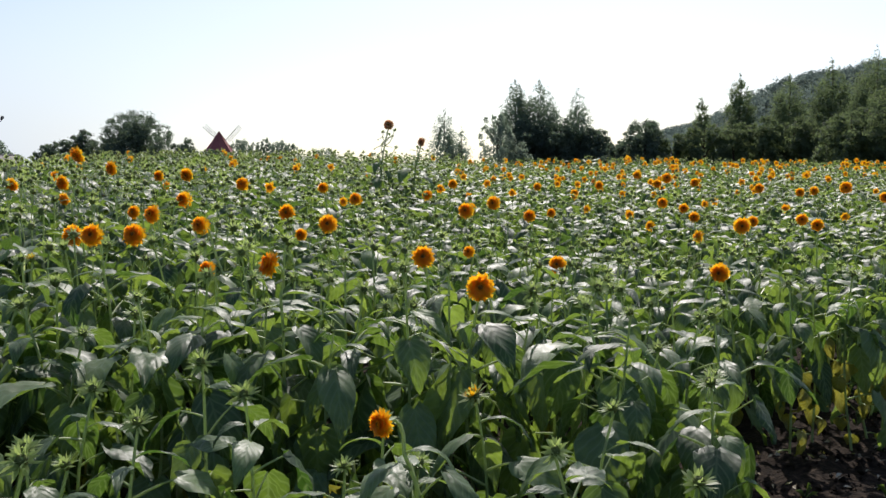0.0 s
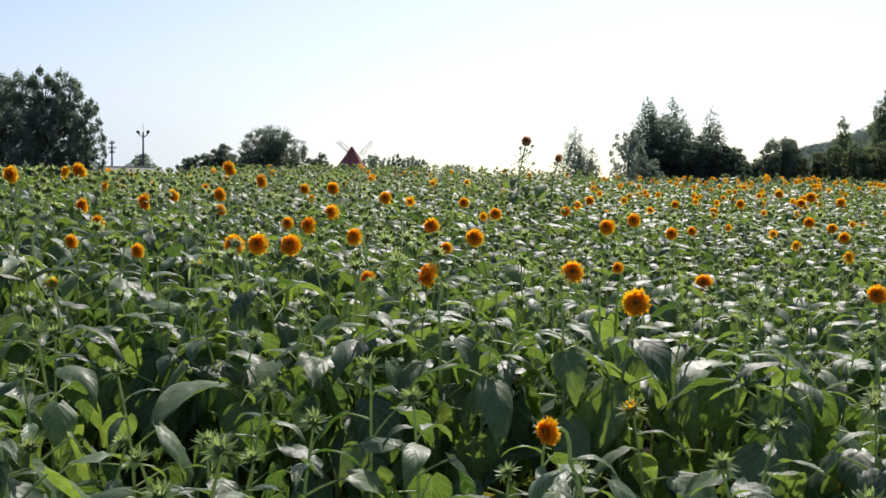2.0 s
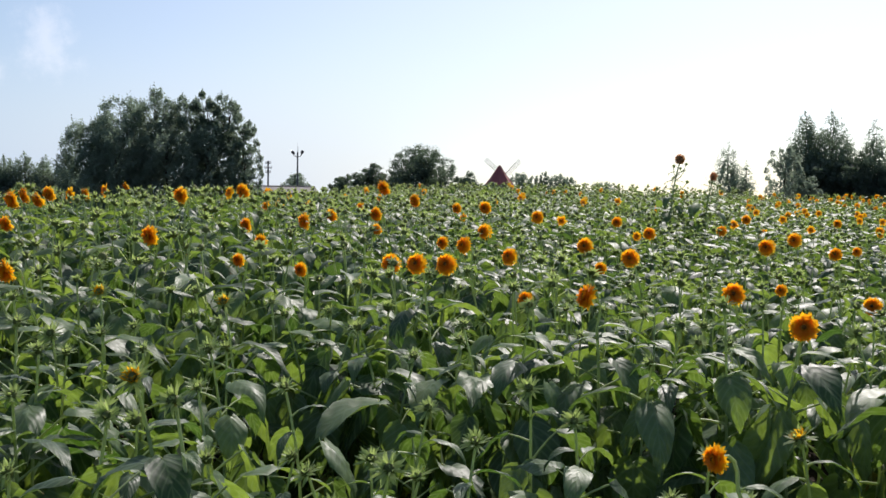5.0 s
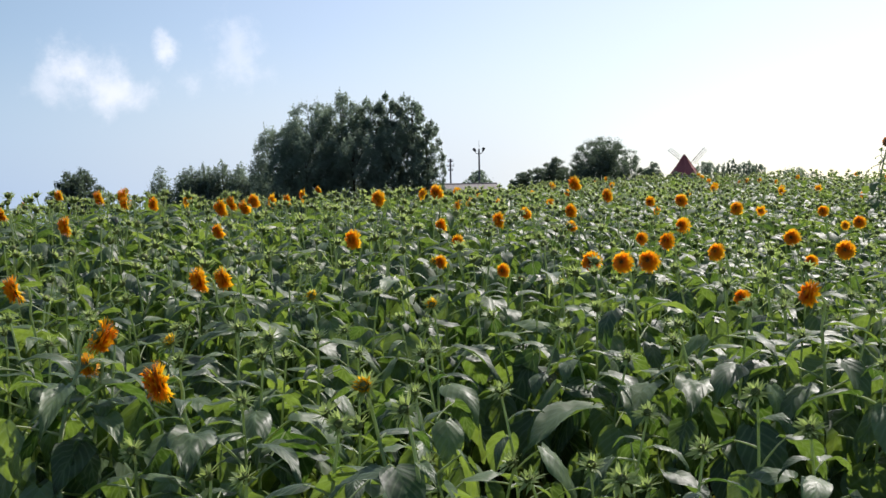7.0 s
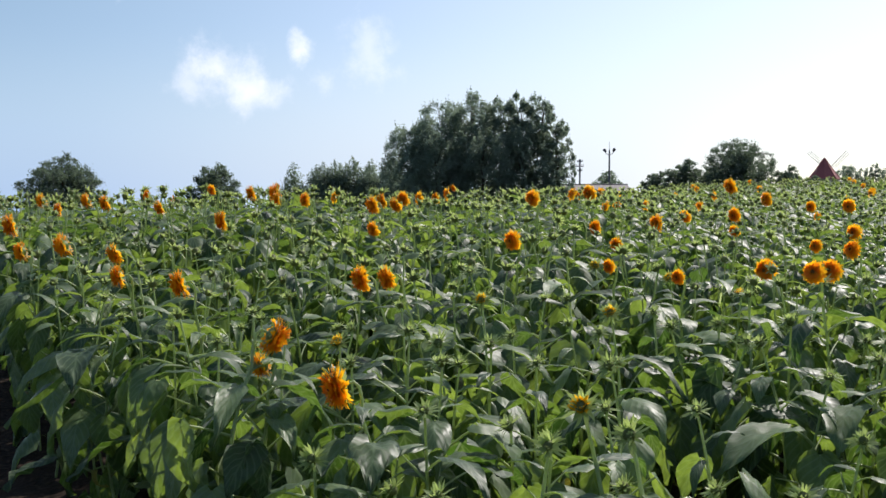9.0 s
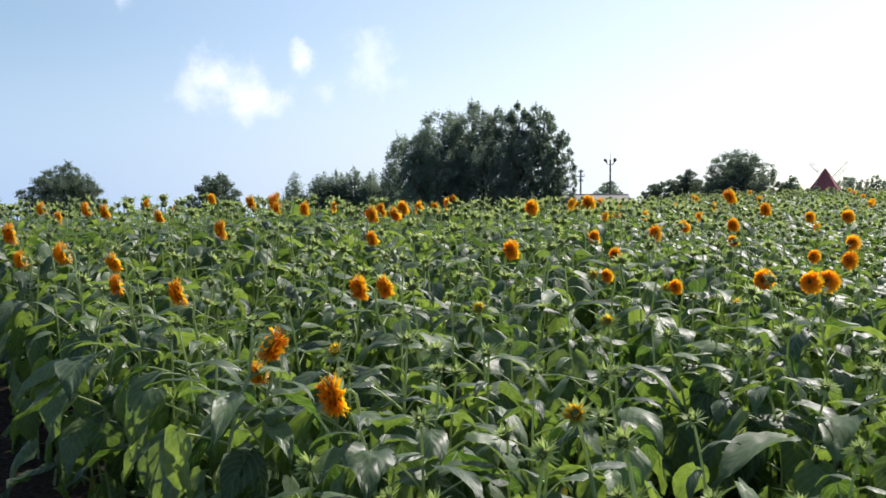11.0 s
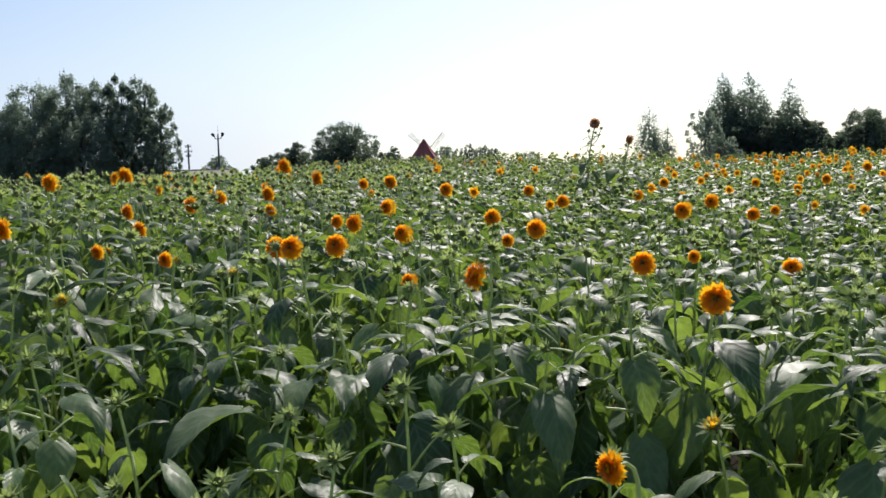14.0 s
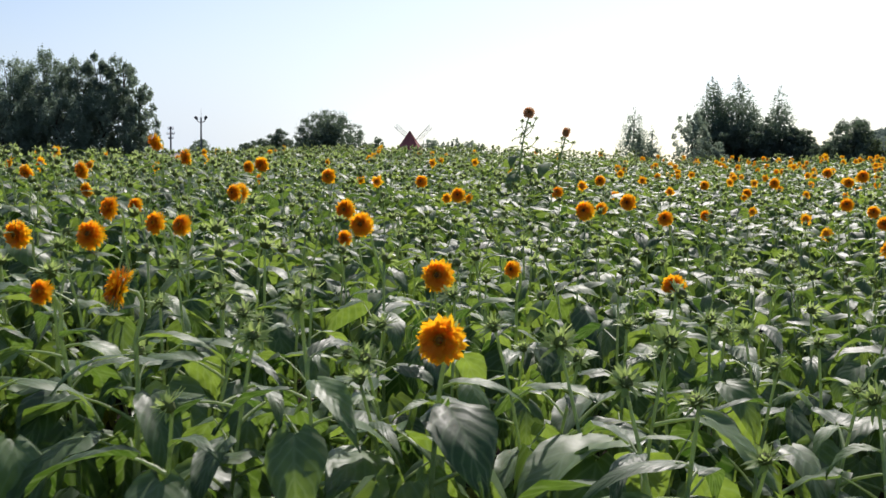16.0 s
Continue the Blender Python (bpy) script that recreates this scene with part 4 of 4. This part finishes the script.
# right-hand trees
tree("pale_tree", 0.2, 95.0, 10.5, 4.4, "pale airy tree standing alone at the field's edge", FOLIAGE_PALE_HAZE, "bullet", 120, 2.6, 0.06, 0.12)
tree("pale_tree", 1.7, 95.0, 8.8, 2.8, "pale airy tree standing alone at the field's edge", FOLIAGE_PALE_HAZE, "bullet", 127, 2.0, 0.06, 0.12)
tree("pale_tree", 6.2, 120.0, 12.0, 4.4, "pale green tree beside tall conifers", FOLIAGE_PALE_HAZE, "shaggy", 121, 3.6, crown_base=0.15)
tree("pale_tree", 8.6, 119.0, 8.8, 3.4, "pale green tree beside tall conifers", FOLIAGE_PALE_HAZE, "broad", 128, crown_base=0.2)
tree("conifer", 8.9, 129.6, 17.0, 6.6, CONIFER, FOLIAGE_BLUE, "spire", 122, 7.0, crown_base=0.36)
tree("conifer", 11.8, 129.4, 16.7, 8.8, CONIFER, FOLIAGE_BLUE, "spire", 123, 7.0, crown_base=0.36)
tree("conifer", 16.4, 129.0, 15.7, 6.4, CONIFER, FOLIAGE_BLUE, "spire", 124, 3.6, crown_base=0.36)
for x, y, top, w in ((13.9, 126.0, 11.8, 6.4), (10.2, 126.0, 11.0, 5.4), (18.4, 127.0, 11.0, 5.0), (16.2, 126.0, 9.8, 4.6), (20.6, 127.0, 8.8, 3.8)):
    tree("broadleaf_tree", x, y, top, w, ROUND, FOLIAGE_DARK, seed=int(125 + x), dense=6.0, crown_base=0.2)
for k, (x, y, top, w) in enumerate(((17.8, 110.0, 8.2, 3.8), (20.4, 108.0, 10.6, 5.8), (23.2, 107.5, 8.8, 4.6), (26.0, 106.5, 9.6, 5.2), (28.8, 106.0, 9.7, 5.2), (31.4, 105.0, 10.2, 5.2), (33.8, 103.0, 10.0, 5.4), (36.5, 100.0, 10.2, 6.0), (32.0, 84.0, 9.0, 6.0), (35.5, 82.0, 11.4, 7.6), (39.5, 92.0, 11.4, 7.4), (42.5, 86.0, 13.0, 8.4))):
    tree("broadleaf_tree", x, y, top, w, "dark bushy tree in a hedge row along the field", FOLIAGE_GREEN if k > 1 else FOLIAGE_DARK, "broad", 130 + k, 5.0)
for k, (x, y, top, w) in enumerate(((28.2, 116.6, 13.5, 3.6), (32.1, 115.5, 15.8, 5.6), (35.4, 109.4, 14.9, 7.0), (37.6, 103.4, 15.6, 7.0), (37.6, 92.8, 15.1, 8.0), (41.8, 96.0, 16.0, 8.5))):
    tree("conifer", x, y, top, w, "tall full green conifer with a short pointed top", FOLIAGE_GREEN, "bullet", 150 + k, 5.0, 0.09, 0.25)


# ---- wooded hill ----
def hill_z(x, y):
    ridge = clamp(27.0 + 0.40 * (x - 84), 0, 48.2) + 0.2 * clamp(x - 137, 0, 40)
    return ridge * math.exp(-((y - 415) / 90) ** 2) + 2.2 * noise.noise((x * 0.045, y * 0.045, 3.1)) + 1.4 * noise.noise((x * 0.13, y * 0.13, 7.7)) - 1.0


hill = Geo()
hill.add([(x, y, hill_z(x, y)) for y in range(280, 520, 6) for x in range(-10, 330, 6)], quads(40, 57))
hill_ob = new("hill", hill.mesh("hill", [HILL_MAT]))
tagged(hill_ob, "far wooded hillside rising behind the trees", "hill", "", "structure")
woods, wrng = Geo(), random.Random(77)
tufts = []
for k in range(1700):
    x, y = wrng.uniform(30, 230), wrng.uniform(350, 420)
    z, r = hill_z(x, y), wrng.uniform(1.3, 2.6)
    for j in range(4):
        q = r * wrng.uniform(0.4, 0.7)
        tufts.append((x + wrng.gauss(0, 0.6 * r), y + wrng.gauss(0, 0.6 * r), z + r * wrng.uniform(0.1, 0.95), q, q * 0.85))
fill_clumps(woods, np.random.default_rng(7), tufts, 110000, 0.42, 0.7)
tagged(new("hill_woods", woods.mesh("hill_woods", [FOLIAGE_HAZED], False)), "far green woods covering the hillside", "woods", "", "stuff")


# ---- windmill, poles, low building ----
def windmill(x, y):
    ob = thing("windmill", pose(x, y, ground_z(x, y), 0, 0, 12), "small windmill with a dark red pointed roof and pale sails", "windmill")
    gz = ground_z(x, y)
    g = Geo()
    ring = lambda r, z, n=12: [(r * math.cos(2 * math.pi * k / n), r * math.sin(2 * math.pi * k / n), z) for k in range(n)]
    g.add(ring(2.1, 0) + ring(1.55, 9.25 - gz), quads(2, 12, True))
    part("tower", g, [PLASTER], ob, "cream plastered round tower")
    roof = Geo()
    roof.add(ring(2.05, 9.1 - gz, 8) + ring(1.0, 10.5 - gz, 8) + ring(0.05, 11.95 - gz, 8) + ring(1.5, 9.2 - gz, 8), quads(3, 8, True) + [(24 + k, k, (k + 1) % 8) for k in range(8)] + [(24 + k, (k + 1) % 8, 24 + (k + 1) % 8) for k in range(8)])
    part("roof", roof, [ROOF_RED], ob, "dark red eight-sided pointed roof", smooth=False)
    for k in range(8):
        rib = Geo()
        a = 2 * math.pi * k / 8
        tube(rib, [(2.06 * math.cos(a), 2.06 * math.sin(a), 9.12 - gz), (1.01 * math.cos(a), 1.01 * math.sin(a), 10.51 - gz), (0.05 * math.cos(a), 0.05 * math.sin(a), 11.97 - gz)], [0.05, 0.05, 0.04], 5)
        part("roof_rib", rib, [ROOF_RED], ob)
    hub = Geo()
    tube(hub, [(0.2, 0.5, 10.4 - gz), (0.4, 2.0, 10.4 - gz)], [0.16, 0.2], 8)
    part("hub", hub, [BLADE], ob)
    for k in range(4):
        sail = Geo()
        tube(sail, [(0, 0, 0), (0, 0, 3.5)], [0.06, 0.04], 5)
        tube(sail, [(0.55, 0, 0.9), (0.55, 0, 3.4)], [0.025, 0.025], 4)
        tube(sail, [(0.28, 0, 0.9), (0.28, 0, 3.4)], [0.02, 0.02], 4)
        for j in range(11):
            tube(sail, [(0, 0, 0.9 + 0.25 * j), (0.55, 0, 0.9 + 0.25 * j)], [0.02, 0.02], 4)
        part("sail", sail, [BLADE], ob, "pale lattice sail", at=Matrix.Translation((0.4, 2.0, 10.4 - gz)) @ Matrix.Rotation(radians(42 + 90 * k), 4, "Y"))


windmill(-30.5, 146.9)


def lamp_post(x, y, top):
    gz = ground_z(x, y)
    h = top - gz
    ob = thing("lamp_post", pose(x, y, gz), "tall slim lamp post with two raised floodlights and an antenna", "lamp post")
    pole, mast = Geo(), Geo()
    tube(pole, [(0, 0, -0.2), (0, 0, h * 0.5), (0, 0, h - 0.1)], [0.17, 0.14, 0.10], 8)
    part("pole", pole, [METAL], ob)
    tube(mast, [(0.03, 0, h - 0.12), (0.0, 0, h + 1.1)], [0.03, 0.012], 5)
    part("antenna", mast, [METAL], ob)
    for s in (-1, 1):
        arm, lamp, glass = Geo(), Geo(), Geo()
        tube(arm, [(0.08 * s, 0, h - 0.75), (0.45 * s, 0, h - 0.62), (0.62 * s, 0, h - 0.35)], [0.055, 0.05, 0.05], 6)
        bracket = part("arm", arm, [METAL], ob)
        tube(lamp, [(0.50 * s, 0.10, h - 0.42), (0.60 * s, 0.03, h - 0.24), (0.72 * s, -0.08, h - 0.08), (0.76 * s, -0.12, h - 0.02)], [0.08, 0.17, 0.21, 0.19], 10)
        part("floodlight", lamp, [METAL], bracket)
        tube(glass, [(0.745 * s, -0.105, h - 0.035), (0.77 * s, -0.13, h)], [0.175, 0.155], 10)
        part("lens", glass, [GLASS], bracket)


def utility_pole(x, y, top):
    gz = ground_z(x, y)
    h = top - gz
    ob = thing("utility_pole", pose(x, y, gz), "far utility pole with short cross arms and insulators", "utility pole")
    pole = Geo()
    tube(pole, [(0, 0, -0.2), (0, 0, h)], [0.16, 0.1], 8)
    part("pole", pole, [METAL], ob)
    for z, w in ((h - 0.35, 0.4), (h - 1.0, 0.55), (h - 1.6, 0.35)):
        arm = Geo()
        box(arm, (0, 0, z), (2 * w, 0.1, 0.1))
        bar = part("cross_arm", arm, [METAL], ob, smooth=False)
        for s in (-1, -0.45, 0.45, 1):
            pin = Geo()
            tube(pin, [(s * w * 0.95, 0, z + 0.05), (s * w * 0.95, 0, z + 0.3)], [0.05, 0.04], 6)
            part("insulator", pin, [BLADE], bar)


lamp_post(-55.6, 134.2, 13.2)
utility_pole(-61.2, 137.2, 12.2)


def low_building(x, y):
    gz = ground_z(x, y)
    ob = thing("low_building", pose(x, y, gz, 0, 0, 24), "low building with a grey-beige shallow roof beyond the field", "building")
    walls, roof, ridge = Geo(), Geo(), Geo()
    h = 5.25
    box(walls, (0, 0, h / 2), (8.6, 4.0, h))
    part("wall", walls, [PLASTER], ob, smooth=False)
    roof.add([(-4.7, -2.5, h), (4.7, -2.5, h), (4.2, 0, h + 0.85), (-4.2, 0, h + 0.85), (-4.7, 2.5, h), (4.7, 2.5, h), *((u, v, h - 0.14) for u, v in ((-4.7, -2.5), (4.7, -2.5), (4.7, 2.5), (-4.7, 2.5)))],
             [(0, 1, 2), (0, 2, 3), (3, 2, 5), (3, 5, 4), (0, 3, 4), (1, 5, 2), (6, 7, 1), (6, 1, 0), (7, 8, 5), (7, 5, 1), (8, 9, 4), (8, 4, 5), (9, 6, 0), (9, 0, 4), (6, 9, 8), (6, 8, 7)])
    part("roof", roof, [ROOF_GREY], ob, "grey-beige sheet roof", smooth=False)
    tube(ridge, [(-4.25, 0, h + 0.86), (4.25, 0, h + 0.86)], [0.09, 0.09], 6)
    part("ridge_cap", ridge, [ROOF_GREY], ob)
    for k in (-2.8, -0.9, 0.9, 2.8):
        pane = Geo()
        box(pane, (k, -2.01, 2.6), (0.9, 0.08, 1.1))
        part("window", pane, [GLASS], ob, smooth=False)


low_building(-48.3, 110.5)


# ---- the two giants that stand out of the field ----
short_rng = random.Random(17)
SHORT_LEAVES = [leaf_geo(short_rng, short_rng.uniform(0.13, 0.19), short_rng.uniform(0.06, 0.09), short_rng.uniform(0.1, 0.5), short_rng.uniform(0.2, 0.8), short_rng.uniform(-0.3, 0.3), 0.04).mesh("leaf", [LEAF, STALK]) for k in range(6)]
FADED = bloom_geo(short_rng)[0].mesh("corolla", [PETAL_FADED, PETAL_FADED])


def giant(x, y, top, heads, seed):
    """A stalk with paired leaves that shrink upwards; heads are (sideways, down from the tip, size, open, facing)."""
    rng = random.Random(seed)
    gz = ground_z(x, y)
    h = top - gz
    plant = thing("giant_sunflower", pose(x, y, gz - 0.02), "very tall branched sunflower standing high above the field", "sunflower", "giant sunflowers")
    line = stalk_line(rng, h, Vector((0.05, 0, 0)), 9)
    on_stalk = lambda s: line[int(s * 9)].lerp(line[min(int(s * 9) + 1, 9)], s * 9 - int(s * 9))
    g = Geo()
    tube(g, line, [0.022 - 0.012 * i / 9 for i in range(10)], 7)
    part("stalk", g, [STALK], plant)
    for s, turn_z, kind, scale in leaf_plan(rng, h, 20, 0.3):
        if s < 0.66:
            part("leaf", rng.choice(LEAVES["big"]), None, plant, at=Matrix.Translation(on_stalk(s)) @ Matrix.Rotation(turn_z, 4, "Z") @ Matrix.Scale(scale * 1.25, 4))
    for k in range(9):
        s = 0.66 + 0.036 * k
        for side in (0.0, math.pi):
            turn = side + (0.2 if k % 2 else 1.2) + rng.uniform(-0.3, 0.3)
            part("leaf", rng.choice(SHORT_LEAVES), None, plant, at=Matrix.Translation(on_stalk(s)) @ Matrix.Rotation(turn, 4, "Z") @ Matrix.Scale(rng.uniform(0.95, 1.25) * (1.15 - 0.06 * k), 4))
    for dx, dz, size, open_head, azimuth in heads:
        start, end = on_stalk(clamp(1 + (dz - 0.16) / h, 0, 0.99)), line[-1] + Vector((dx, rng.uniform(-0.05, 0.05), dz))
        side = Geo()
        tube(side, [start, start.lerp(end, 0.55) + Vector((dx * 0.25, 0, -0.02)), end], [0.008, 0.006, 0.005], 5)
        part("branch", side, [STALK], plant)
        way, turn = facing(azimuth, 8 if open_head else 50)
        at = Matrix.Translation(end) @ turn @ Matrix.Scale(size, 4)
        if open_head:
            p, d, b = rng.choice(BLOOMS)
            head = part("flower_head", d, None, plant, "dark brown seed disc", at=at)
            part("corolla", FADED, None, head, "wilting brown-orange petals")
            part("calyx", b, None, head)
        else:
            c, b = rng.choice(BUDS)
            head = part("bud", c, None, plant, at=at)
            part("calyx", b, None, head)


giant(-0.90, 17.2, 2.88, ((0, 0.03, 0.19, True, 185), (-0.09, -0.08, 0.09, False, 200), (0.10, -0.05, 0.09, False, 170), (0.06, -0.15, 0.08, False, 200), (-0.10, -0.27, 0.09, False, 210), (0.12, -0.33, 0.09, False, 160)), 3)
giant(-0.38, 17.3, 2.62, ((0, 0.02, 0.17, True, 235), (-0.06, -0.06, 0.09, False, 200), (0.10, -0.12, 0.09, False, 160), (-0.10, -0.28, 0.09, False, 210)), 4)
